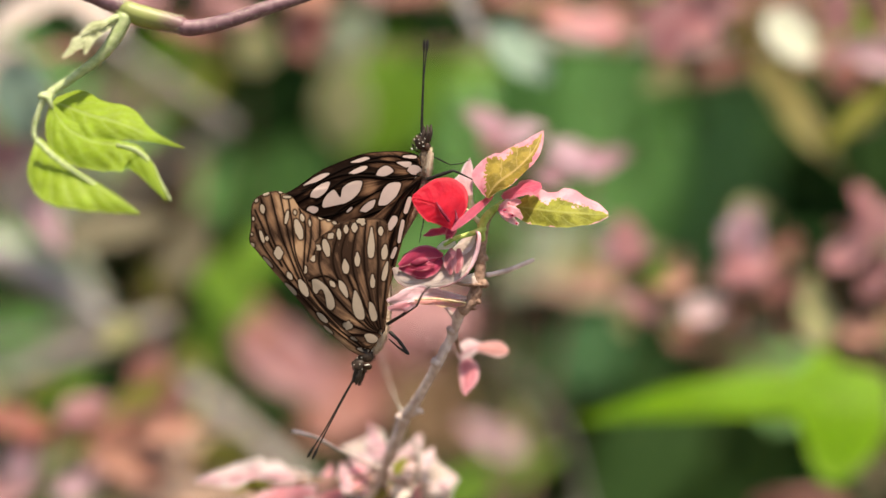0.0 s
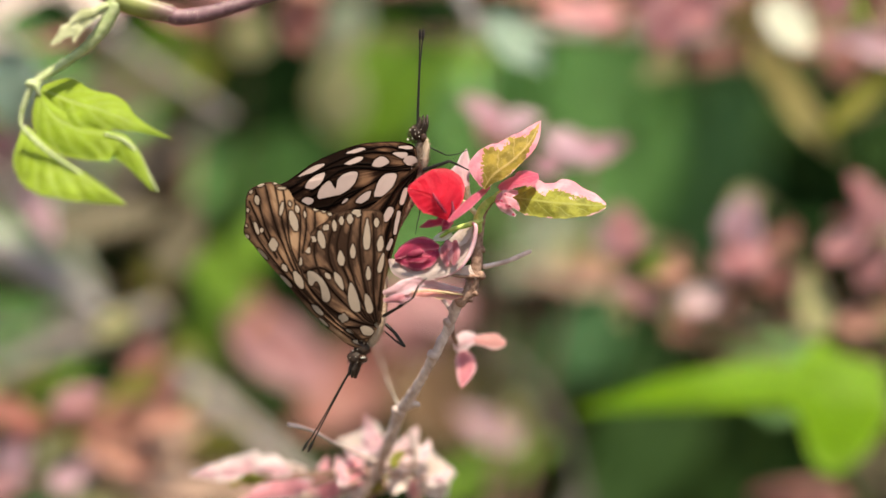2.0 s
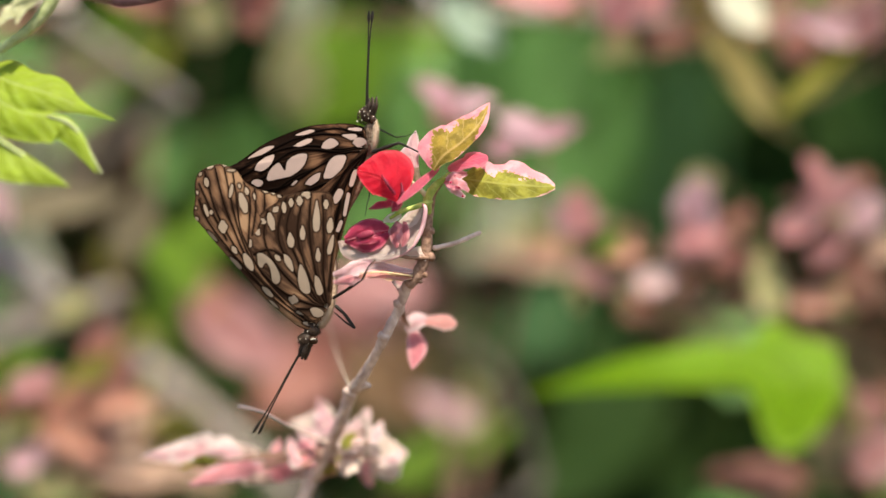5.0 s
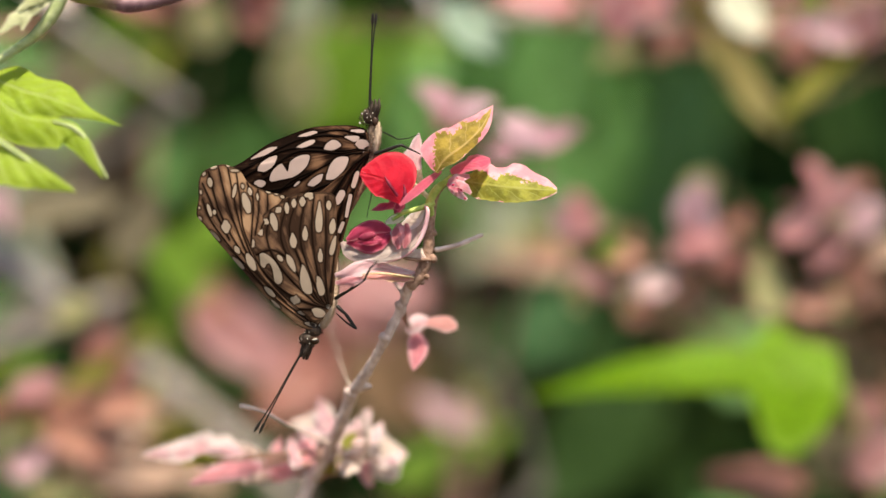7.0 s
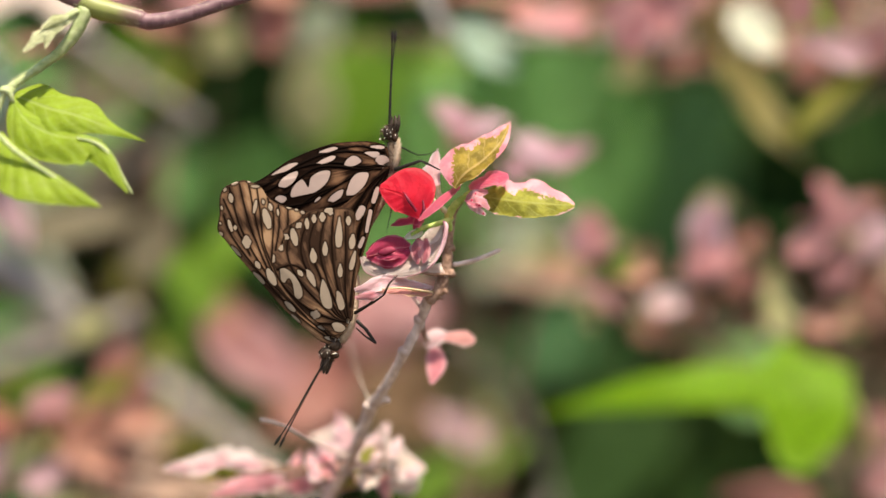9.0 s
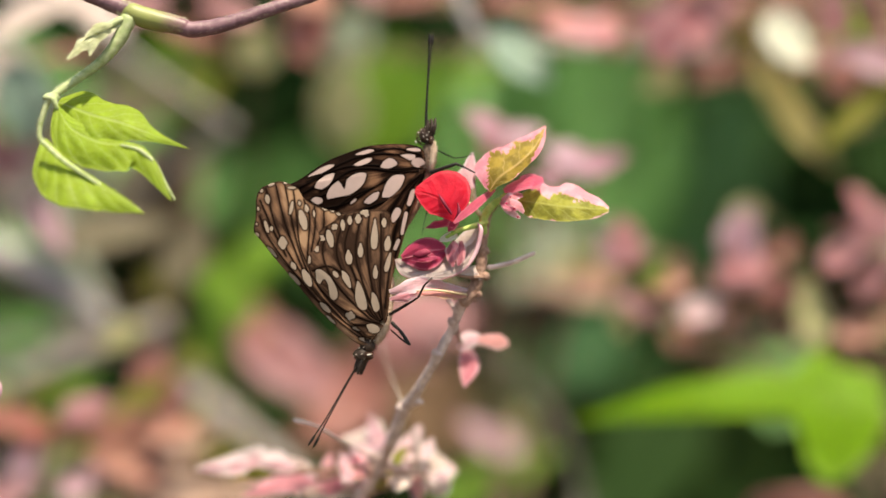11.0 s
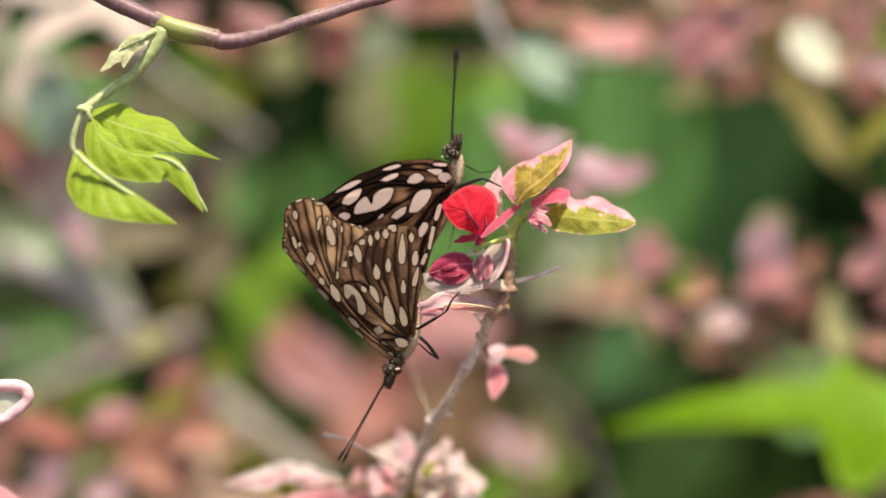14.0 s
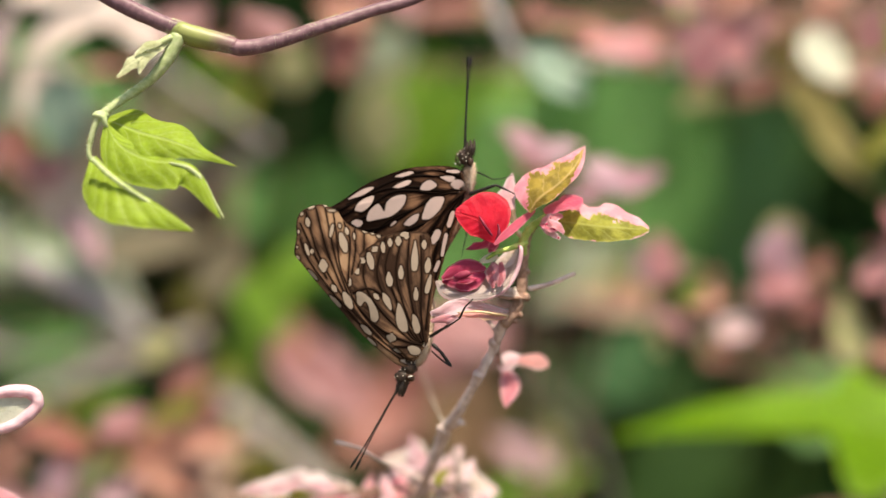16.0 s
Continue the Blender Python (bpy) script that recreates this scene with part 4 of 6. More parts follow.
wing("hindwing", lower, (676, 592), [(682, 584), (684, 560), (688, 520), (691, 480), (688, 430), (684, 392), (655, 387), (625, 388), (598, 399), (572, 416), (546, 441), (527, 466), (532, 492), (556, 528), (592, 568), (622, 592), (644, 612), (664, 612)],
     SPOTS_B_HIND + SPOTS_B_BASE, VEINS_B_HIND, -0.0011, -0.0009, mat_wing_brown,
     [(600, 450, 40, -0.3), (630, 440, 60, -0.25), (575, 535, 20, -0.4), (690, 470, 20, 0.3), (660, 490, 26, -0.15), (600, 545, 20, -0.1), (665, 425, 16, 0.3), (570, 475, 20, 0.1), (630, 575, 26, 0.2), (668, 580, 22, -0.35), (645, 500, 18, 0.2)], "brown hindwing with cream teardrop spots and black veins", patches=PATCHES_B, full=0.6, grow=0.5)
wing("forewing", lower, (654, 628), [(652, 631), (625, 616), (598, 594), (560, 556), (518, 508), (480, 464), (458, 437), (450, 400), (452, 372), (461, 353), (485, 345), (520, 355), (560, 390), (640, 400), (672, 520), (658, 626)],
     SPOTS_B_FORE, [0.2, 0.4, 0.6, 0.8], 0.0056, 0.0006, mat_wing_brown, [], "far forewing of the closed pair", n=90, m=30)
wing("hindwing", lower, (678, 592), [(683, 584), (684, 540), (684, 480), (678, 400), (640, 392), (598, 403), (546, 445), (532, 470), (556, 525), (622, 590), (664, 610)],
     SPOTS_B_BASE, [0.2, 0.4, 0.6, 0.8], 0.005, 0.0004, mat_wing_brown, [], "far hindwing of the closed pair", n=90, m=30)

body = part("thorax", ellipsoid(bmesh.new(), P(673, 594, 0.0012), 12 / GRID, 12 / GRID, 34 / GRID, 20, 24, 0.06), mat_fur, lower, "cream furry thorax")
fur(lower, body, P(673, 594, 0.0012), 11 / GRID, 11 / GRID, 33 / GRID, 20, 1000, 0.0008, mat_fur, 13)
part("neck_fur", ellipsoid(bmesh.new(), P(648, 630, 0.0008), 14 / GRID, 11 / GRID, 13 / GRID, 30, 18, 0.15), mat_chitin, lower)
part("abdomen", a_tube([P(684, 566, 0.0016), P(686, 530, 0.0018), P(684, 490, 0.002), P(692, 448, 0.0024)], [8 / GRID, 9 / GRID, 7 / GRID, 5 / GRID], 24, 14), mat_fur, lower, "slender brown abdomen between the wings")
head = part("head", ellipsoid(bmesh.new(), P(638, 647, 0.0008), 14 / GRID, 12 / GRID, 13 / GRID, 30, 20, 0.1), mat_chitin, lower, "black head with white scale dots")
fur(lower, head, P(638, 648, 0.0008), 13 / GRID, 12 / GRID, 12 / GRID, 30, 420, 0.0007, mat_brown_fur, 15)
fur(lower, head, P(648, 630, 0.0008), 13 / GRID, 11 / GRID, 12 / GRID, 30, 300, 0.0008, mat_brown_fur, 16)
part("eye", ellipsoid(bmesh.new(), P(650, 648, -0.0004), 8.5 / GRID, 6 / GRID, 7 / GRID, 20), mat_eye, lower, "dark glossy compound eye")
part("eye", ellipsoid(bmesh.new(), P(630, 645, 0.002), 8.5 / GRID, 6 / GRID, 7 / GRID, 20), mat_eye, lower, "dark glossy compound eye")
for c, far in (([(638, 656, 0.0), (634, 668, 0.0), (630, 681, 0.0002)], 0), ([(644, 656, 0.001), (639, 670, 0.001), (635, 682, 0.001)], 1), ([(632, 654, 0.0006), (628, 666, 0.0008), (627, 676, 0.001)], 2)):
    p = part("palp", a_tube([P(*x) for x in c], [4 / GRID, 4.4 / GRID, 1.8 / GRID], 14, 8), mat_chitin, lower, "hairy black palp")
    fur(lower, p, P(*c[1]), 4 / GRID, 4 / GRID, 12 / GRID, 18, 60, 0.0005, mat_chitin, 18 + far)
dots(head, [(627, 646, -0.0004, 2.2), (632, 634, -0.0002, 2.4), (640, 633, -0.0004, 2.2), (637, 645, -0.0008, 2), (622, 648, 0.0, 1.8), (641, 654, -0.0006, 1.8), (667, 588, -0.0004, 2), (658, 621, -0.0004, 2.6)], mat_scales)
part("white_scales", ellipsoid(bmesh.new(), P(650, 646, -0.00115), 5 / GRID, 1.2 / GRID, 1.2 / GRID, -10, 10), mat_scales, head)
antenna(lower, [(630, 664, 0.0004), (612, 694, 0.0), (575, 760, -0.0004), (544, 809, -0.0008)])
antenna(lower, [(632, 662, 0.0016), (614, 694, 0.0018), (579, 760, 0.0022), (553, 812, 0.0026)])
leg(lower, [(682, 576, 0.0008), (712, 558, -0.002), (738, 540, -0.006), (747, 521, -0.009), (761, 507, -0.0105)], 2.6)
leg(lower, [(690, 588, 0.0), (705, 602, -0.0004), (723, 627, -0.0008), (706, 616, -0.001), (688, 600, -0.001)], 2.9)

# ---- the twig with its variegated leaves ----
plant = thing("shrub_twig", P(700, 882, 0.012), "grey twig of a snowbush with pink and green variegated leaves", "shrub")
twig = part("twig", a_tube([P(540, 1400, 0.065), P(575, 1100, 0.055), P(632, 920, 0.052), P(672, 844, 0.046), P(697, 789, 0.034), P(714, 742, 0.026), P(733, 715, 0.021), P(752, 684, 0.017), P(777, 640, 0.012), P(801, 592, 0.01), P(812, 558, 0.007), P(826, 538, 0.006)],
     [15 * T, 14 * T, 12 * T, 11.5 * T, 11 * T, 10.5 * T, 9.5 * T, 8.7 * T, 8.7 * T, 8.7 * T, 9.5 * T, 10 * T], 130, 14, 0.35), mat_bark, plant, "rough grey woody twig")
part("twig", a_tube([P(818, 552, 0.006), P(838, 525, 0.006), P(849, 480, 0.006), P(852, 430, 0.006), P(864, 388, 0.006), P(884, 362, 0.006)],
     [10.5 * T, 11 * T, 11 * T, 9.5 * T, 6 * T, 4 * T], 80, 14, 0.2), mat_bark_brown, plant, "young brown part of the twig")
for c, r, mat in (([(862, 487, 0.006), (900, 478, 0.007), (944, 460, 0.009)], (4.8, 4.4, 3.8), mat_bark),
                  ([(852, 505, 0.005), (825, 504, 0.003), (802, 500, 0.001)], (4, 3, 2.5), mat_bark_brown),
                  ([(678, 832, 0.043), (636, 813, 0.036), (595, 794, 0.026), (560, 774, 0.022), (518, 763, 0.018)], (4, 3.2, 2.8, 2.8, 4.2), mat_bark),
                  ([(714, 736, 0.025), (694, 690, 0.045), (682, 654, 0.065), (668, 612, 0.085)], (2.4, 1.5, 1.2, 0.8), mat_bark_grey),
                  ([(718, 739, 0.025), (730, 732, 0.023), (743, 728, 0.021)], (8, 7, 5.5), mat_bark),
                  ([(812, 575, 0.008), (800, 558, 0.01), (788, 542, 0.012)], (5, 4, 3.4), mat_bark)):
    part("side_twig", a_tube([P(*x) for x in c], [x * T for x in r], 40, 9, 0.3, 5), mat, plant)
for u, v, y, r, mat in ((773, 642, 0.0118, 12, mat_bark), (712, 741, 0.025, 13, mat_bark), (800, 585, 0.009, 10.5, mat_bark), (698, 786, 0.033, 11.5, mat_bark), (743, 728, 0.021, 7, mat_bark), (846, 534, 0.0055, 6.5, mat_bark_brown),
                         (857, 456, 0.0055, 8, mat_bark_brown), (857, 502, 0.0055, 9, mat_bark_brown), (838, 546, 0.006, 5, mat_bark_brown)):
    part("bud_scar", ellipsoid(bmesh.new(), P(u, v, y), r * T, r * T * 0.9, r * T * 0.8, 30, 14, 0.3), mat, plant)
part("green_shoot", a_tube([P(853, 425, 0.005), P(852, 400, 0.004), P(866, 378, 0.004), P(885, 362, 0.005), P(900, 350, 0.006)], [7 * T, 8 * T, 7.5 * T, 5 * T, 3 * T], 40, 10, 0.15), mat_green_stem, plant, "soft green growing tip")
part("green_shoot", a_tube([P(858, 405, 0.004), P(830, 415, 0.001), P(806, 422, -0.001), P(786, 434, -0.002)], [5 * T, 4.5 * T, 4 * T, 3 * T], 30, 10, 0.15), mat_green_stem, plant)
part("green_shoot", a_tube([P(850, 395, 0.004), P(832, 378, 0.003), P(818, 366, 0.002)], [5 * T, 4 * T, 3.4 * T], 20, 10, 0.15), mat_bud, plant)


def blade(parent, name, base, tip, width, mat, label="", **kw):
    return part(name, leaf_mesh(P(*base), P(*tip), width * T, **kw), mat, parent, label)


def formed(parent, name, mat, label, mid, left, right, **kw):
    return part(name, shaped_leaf(mid, left, right, **kw), mat, parent, label)


PINK, PALE = "pink leaf", "pale pink leaf"
formed(plant, "leaf", mat_red, "glowing red leaf, lit from behind", [(802, 404, -0.0035), (776, 368, -0.005), (729, 350, -0.0045)],
       [4, 16, 26, 31, 29, 20, 3], [6, 34, 52, 60, 50, 31, 6], fold=(0.25, 0.15), wave=0.01, ragged=0.03, seed=1, tilt=0.25, crinkle=0.4)
part("leaf_fold", a_tube([P(772, 358, -0.0052), P(782, 374, -0.0056), P(795, 392, -0.005)], [1 * T, 3.4 * T, 2 * T], 20, 9, 0.4), mat_throat, plant, "dark red inner fold")
part("leaf_fold", a_tube([P(806, 372, -0.0044), P(808, 388, -0.0048), P(802, 402, -0.0044)], [1 * T, 3 * T, 2 * T], 16, 9, 0.4), mat_throat, plant, "dark red inner fold")
formed(plant, "leaf", mat_crimson, "curled rose leaf under the red one", [(806, 398, -0.001), (780, 408, -0.002), (748, 418, -0.001)], [3, 12, 8, 5, 0], [4, 8, 5, 6, 0], fold=(-0.6, 0.5), wave=0.2, ragged=0.3, seed=2)
formed(plant, "leaf", mat_crimson, "curled rose leaf under the red one", [(804, 398, -0.002), (795, 414, -0.003), (789, 424, -0.002)], [4, 10, 6, 0], [4, 9, 5, 0], fold=(-0.5, 0.5), wave=0.2, ragged=0.2, seed=3)
formed(plant, "leaf", mat_hot_pink, "narrow pink leaf seen edge on", [(872, 346, 0.001), (845, 368, -0.002), (820, 390, -0.004), (799, 409, -0.005)], [3, 7, 8, 6, 2], [3, 6, 7, 6, 2], fold=(0.7, -0.3), wave=0.05, seed=4)
formed(plant, "leaf", mat_pale_pink, PALE, [(833, 346, 0.004), (826, 326, 0.004), (826, 304, 0.004), (832, 279, 0.004)], [3, 22, 26, 12, 7, 0], [4, 8, 12, 14, 9, 0], fold=(0.5, 0.6), wave=0.1, seed=5)
part("petiole", a_tube([P(838, 378, 0.004), P(834, 360, 0.004), P(833, 344, 0.004)], [7 * T, 5.5 * T, 4 * T], 14, 9, 0.2), mat_bud, plant)
formed(plant, "leaf", mat_variegated, "olive green leaf with ragged pink margin", [(862, 351, 0.003), (880, 326, 0.001), (914, 300, 0.0), (944, 268, 0.0), (964, 229, 0.001)],
       [10, 40, 50, 47, 42, 36, 28, 16, 0], [3, 7, 14, 16, 14, 13, 13, 8, 0], fold=(0.35, 0.7), wave=0.03, ragged=0.07, seed=6,
       inner=([0.05, 0.32, 0.66, 0.88, 0.8, 0.88, 0.66, 0.28, 0.0], [1.4, 1.4, 1.4, 1.3, 1.1, 0.75, 0.4, 0.2, 0.0]))
formed(plant, "leaf", mat_variegated_top, "olive green leaf with pink upper margin", [(908, 364, 0.004), (955, 371, 0.002), (1010, 377, 0.001), (1076, 381, 0.002)],
       [6, 14, 30, 40, 34, 36, 46, 44, 30, 22, 5], [6, 22, 28, 29, 28, 27, 26, 24, 20, 15, 4], fold=(0.5, 0.3), wave=0.06, ragged=0.1, seed=8,
       inner=([1.2, 1.1, 0.8, 0.62, 0.3, 0.55, 0.62, 0.2, 0.3, 0.3, 0.1], [1.3, 1.3, 1.3, 1.3, 1.3, 1.3, 1.3, 1.3, 1.3, 1.0, 0.4]))
formed(plant, "leaf", mat_hot_pink, "curled bright pink young leaf", [(888, 350, 0.003), (912, 340, 0.001), (936, 330, 0.001), (958, 326, 0.003)], [4, 9, 9, 14, 10, 2], [4, 9, 10, 14, 18, 6], fold=(0.6, -0.5), wave=0.15, ragged=0.15, seed=9)
for k, (mid, lw, rw, mt) in enumerate((([(884, 366, 0.002), (900, 362, 0.0), (922, 356, 0.001)], [3, 8, 9, 3], [3, 6, 7, 3], mat_blush), ([(882, 370, 0.002), (898, 376, -0.001), (916, 380, 0.0)], [4, 12, 10, 2], [3, 8, 9, 3], mat_pink),
                                      ([(884, 376, 0.002), (902, 388, 0.0), (918, 398, 0.001)], [3, 8, 6, 2], [2, 6, 5, 2], mat_pale_pink), ([(890, 372, 0.0), (906, 372, -0.002), (924, 388, -0.001)], [3, 7, 8, 3], [2, 6, 5, 2], mat_blush))):
    formed(plant, "leaf", mt, "crumpled young leaf", mid, lw, rw, fold=(0.6, -0.4), wave=0.2, ragged=0.2, seed=12 + k)
for u, v, r in ((893, 372, 2.4), (907, 381, 2.0), (900, 360, 1.6), (914, 396, 2.2)):
    part("bud_scale", ellipsoid(bmesh.new(), P(u, v, -0.0016), r * T, r * T * 0.6, r * T), mat_crimson_plain, plant)
formed(plant, "leaf", mat_cup, "pale boat-shaped leaf with pink rim, cradling a flower", [(696, 474, 0.0), (714, 496, -0.001), (760, 502, -0.002), (806, 488, -0.001), (834, 456, 0.001), (845, 412, 0.002)],
       [3, 20, 34, 40, 44, 40, 26, 12, 2], [2, 7, 9, 9, 9, 9, 8, 6, 2], fold=(0.75, 0.7), wave=0.02, ragged=0.04, seed=20)
part("leaf_margin", a_tube([P(698, 470, 0.001), P(704, 498, 0.0), P(736, 511, -0.0004), P(780, 508, -0.0004), P(818, 492, 0.0), P(840, 458, 0.001), P(848, 420, 0.001), P(841, 409, 0.002)], [1.2 * T, 1.5 * T, 1.5 * T, 1.5 * T, 2.2 * T, 4 * T, 4.5 * T, 2 * T], 60, 9, 0.2), mat_rim, plant, "pink rim of the cupped leaf")
formed(plant, "leaf", mat_milky, "white inner fold of the cupped leaf", [(800, 446, 0.004), (820, 434, 0.003), (840, 414, 0.002)], [3, 8, 9, 3], [4, 14, 14, 4], fold=(0.4, 0.3), seed=21)
formed(plant, "leaf", mat_pale_pink, "pale pink wavy leaf beneath the flower", [(826, 528, 0.006), (790, 522, -0.001), (738, 514, -0.005), (685, 532, -0.005)], [2, 4, 6, 9, 16, 16, 6], [2, 4, 6, 8, 9, 6, 2], fold=(0.8, -0.3), wave=0.3, ragged=0.3, seed=22, crinkle=2.5)
formed(plant, "leaf", mat_blush, "ruffled pink leaf beneath the flower", [(824, 536, 0.006), (790, 530, -0.001), (738, 533, -0.0055), (686, 546, -0.005)], [2, 5, 7, 9, 9, 12, 3], [2, 4, 7, 6, 8, 6, 2], fold=(0.6, 0.2), wave=0.3, ragged=0.35, seed=23, crinkle=2.5)
formed(plant, "leaf", mat_under, "straw-edged pink leaf beneath the flower", [(824, 538, 0.005), (800, 538, 0.0), (768, 534, -0.005), (730, 536, -0.006)], [3, 6, 7, 5, 2], [2, 4, 4, 4, 1], fold=(0.5, 0.6), wave=0.2, ragged=0.3, seed=24)
part("leaf_margin", a_tube([P(824, 536, 0.0045), P(802, 533, -0.0004), P(768, 529, -0.0055), P(734, 531, -0.0066)], [2 * T, 2.2 * T, 2 * T, 1 * T], 30, 8, 0.4), mat_straw_rim, plant, "straw-coloured rolled margin")
formed(plant, "leaf", mat_cream_pale, "small cream leaf", [(850, 506, 0.005), (832, 498, 0.004), (806, 497, 0.003)], [3, 6, 6, 1], [3, 16, 9, 2], fold=(0.3, 0.3), seed=24)
formed(plant, "leaf", mat_cream, "small pale green calyx leaf", [(806, 428, -0.001), (790, 432, -0.001), (774, 440, 0.0)], [4, 9, 8, 2], [3, 6, 6, 2], fold=(0.4, 0.4), seed=25)

# the wilted crimson flower lying in the cupped leaf
flower = thing("flower", P(745, 462, -0.001), "closed crimson flower bud resting in a pale cupped leaf", "flower")
part("flower_base", ellipsoid(bmesh.new(), P(745, 465, 0.0008), 38 * T, 22 * T, 26 * T, -8, 22, 0.1), mat_crimson_plain, flower)
for k, (mid, lw, rw, fold) in enumerate((([(784, 452, -0.001), (748, 446, -0.0028), (706, 470, -0.001)], [3, 12, 16, 12, 3], [3, 9, 11, 10, 3], (0.8, 0.9)),
                                         ([(784, 462, -0.0015), (750, 478, -0.0034), (706, 474, -0.001)], [4, 13, 14, 10, 3], [3, 13, 15, 10, 3], (0.9, 0.7)),
                                         ([(770, 470, -0.0034), (748, 474, -0.0044), (722, 474, -0.0036)], [1, 4, 5, 4, 1], [1, 4, 5, 3, 1], (0.7, 0.5)),
                                         ([(772, 478, -0.002), (748, 487, -0.0026), (722, 484, -0.0014)], [2, 7, 7, 1], [2, 6, 6, 1], (0.7, 0.5)))):
    part("petal", shaped_leaf(mid, lw, rw, fold=fold, wave=0.05, ragged=0.08, seed=30 + k), mat_crimson, flower)
part("throat", ellipsoid(bmesh.new(), P(742, 464, -0.0041), 15 * T, 4 * T, 7 * T, -14, 18, 0.25), mat_throat, flower, "dark opening of the bud")
bud = thing("flower_bud", P(803, 465, -0.001), "dusty pink folded bud beside the crimson flower", "flower bud")
part("bud_core", ellipsoid(bmesh.new(), P(802, 464, 0.0006), 16 * T, 14 * T, 22 * T, -12, 18, 0.1), mat_pink_plain, bud)
for k, (mid, lw, rw) in enumerate((([(800, 440, -0.001), (794, 464, -0.0022), (798, 486, -0.0016)], [3, 9, 9, 2], [3, 9, 8, 2]), ([(812, 440, -0.001), (812, 462, -0.0022), (808, 484, -0.0016)], [3, 7, 8, 2], [3, 8, 8, 2]))):
    part("petal", shaped_leaf(mid, lw, rw, fold=(0.8, 0.8), ragged=0.1, seed=40 + k), mat_dusty, bud)

# small hanging leaves and the tuft lower on the twig
formed(plant, "leaf", mat_peach, "small peach pink leaf", [(842, 616, 0.03), (868, 616, 0.03), (900, 622, 0.031)], [5, 8, 11, 13, 4], [6, 9, 12, 14, 4], fold=(0.5, 0.4), seed=50)
formed(plant, "leaf", mat_pale_pink, PALE, [(812, 634, 0.03), (828, 618, 0.029), (850, 612, 0.03)], [3, 14, 14, 6], [4, 14, 12, 6], fold=(0.4, 0.5), seed=51)
formed(plant, "leaf", mat_coral, "hanging coral pink leaf", [(826, 634, 0.031), (829, 664, 0.03), (822, 699, 0.03)], [6, 16, 19, 12, 1], [8, 16, 16, 12, 1], fold=(0.5, 0.4), seed=52)
part("petiole", a_tube([P(806, 590, 0.012), P(808, 606, 0.022), P(816, 626, 0.03)], [4.5 * T, 4 * T, 3.5 * T], 12, 8), mat_bark_brown, plant)
TUFT = [
    ([(525, 850), (450, 842), (344, 852)], [4, 6, 9, 14, 18, 12, 2], [4, 20, 26, 27, 20, 12, 2], mat_tuft, 0),
    ([(500, 866), (452, 860), (412, 872)], [4, 12, 14, 10, 2], [4, 12, 13, 9, 2], mat_tuft_mix, 0.7),
    ([(560, 872), (500, 880), (430, 900)], [4, 12, 16, 10, 2], [4, 18, 20, 14, 2], mat_blush, 0),
    ([(640, 876), (560, 862), (505, 838)], [4, 16, 18, 12, 2], [4, 6, 8, 6, 2], mat_peach, 0),
    ([(598, 890), (582, 856), (586, 820)], [16, 26, 20, 10, 0], [16, 20, 14, 6, 0], mat_blush, 0),
    ([(640, 868), (636, 836), (650, 802)], [12, 34, 26, 12, 2], [10, 18, 14, 8, 2], mat_blush, 0),
    ([(690, 818), (652, 800), (604, 794)], [3, 14, 16, 12, 2], [4, 24, 26, 12, 2], mat_milky, 0),
    ([(680, 808), (664, 784), (654, 748)], [6, 26, 18, 8, 0], [6, 16, 12, 7, 0], mat_pale_pink, 0),
    ([(690, 842), (718, 812), (744, 770)], [4, 20, 16, 10, 2], [4, 22, 26, 18, 4], mat_mauve_pale, 0),
    ([(676, 862), (704, 836), (742, 822)], [6, 24, 24, 16, 3], [6, 20, 26, 22, 4], mat_tuft_mix, 0.55),
    ([(700, 884), (712, 856), (740, 836)], [6, 16, 18, 4], [6, 22, 20, 4], mat_cream_pale, 0),
    ([(740, 806), (772, 836), (812, 850)], [3, 16, 16, 12, 2], [4, 20, 32, 30, 4], mat_milky, 0),
    ([(750, 850), (772, 868), (790, 892)], [6, 24, 26, 10], [6, 22, 24, 10], mat_cream_pale, 0),
    ([(690, 850), (672, 844), (654, 852)], [4, 14, 14, 4], [4, 14, 14, 4], mat_cream_pale, 0),
    ([(730, 856), (736, 874), (746, 904)], [6, 11, 11, 4], [6, 11, 11, 4], mat_blush, 0),
    ([(640, 884), (600, 878), (520, 896)], [6, 16, 16, 4], [6, 20, 20, 4], mat_cream_pale, 0),
    ([(690, 878), (670, 874), (640, 896)], [6, 14, 12, 4], [6, 14, 12, 4], mat_tuft_mix, 0.8),
    ([(560, 866), (540, 846), (512, 832)], [2, 8, 9, 2], [2, 7, 8, 2], mat_milky, 0),
    ([(624, 872), (610, 848), (604, 818)], [4, 12, 10, 1], [4, 10, 8, 1], mat_tuft, 0),
    ([(660, 826), (640, 812), (616, 812)], [3, 10, 10, 2], [3, 9, 8, 2], mat_tuft, 0),
    ([(668, 800), (672, 776), (664, 756)], [3, 9, 8, 1], [3, 10, 8, 1], mat_milky, 0),
    ([(702, 840), (706, 826), (722, 812)], [4, 9, 8, 2], [4, 9, 8, 2], mat_olive, 0),
    ([(748, 830), (760, 812), (766, 792)], [4, 10, 9, 1], [4, 9, 8, 1], mat_tuft, 0),
    ([(764, 862), (788, 858), (806, 842)], [3, 10, 9, 2], [3, 9, 9, 2], mat_tuft, 0),
    ([(476, 862), (452, 858), (432, 862)], [3, 8, 8, 1], [3, 7, 7, 1], mat_olive, 0),
]
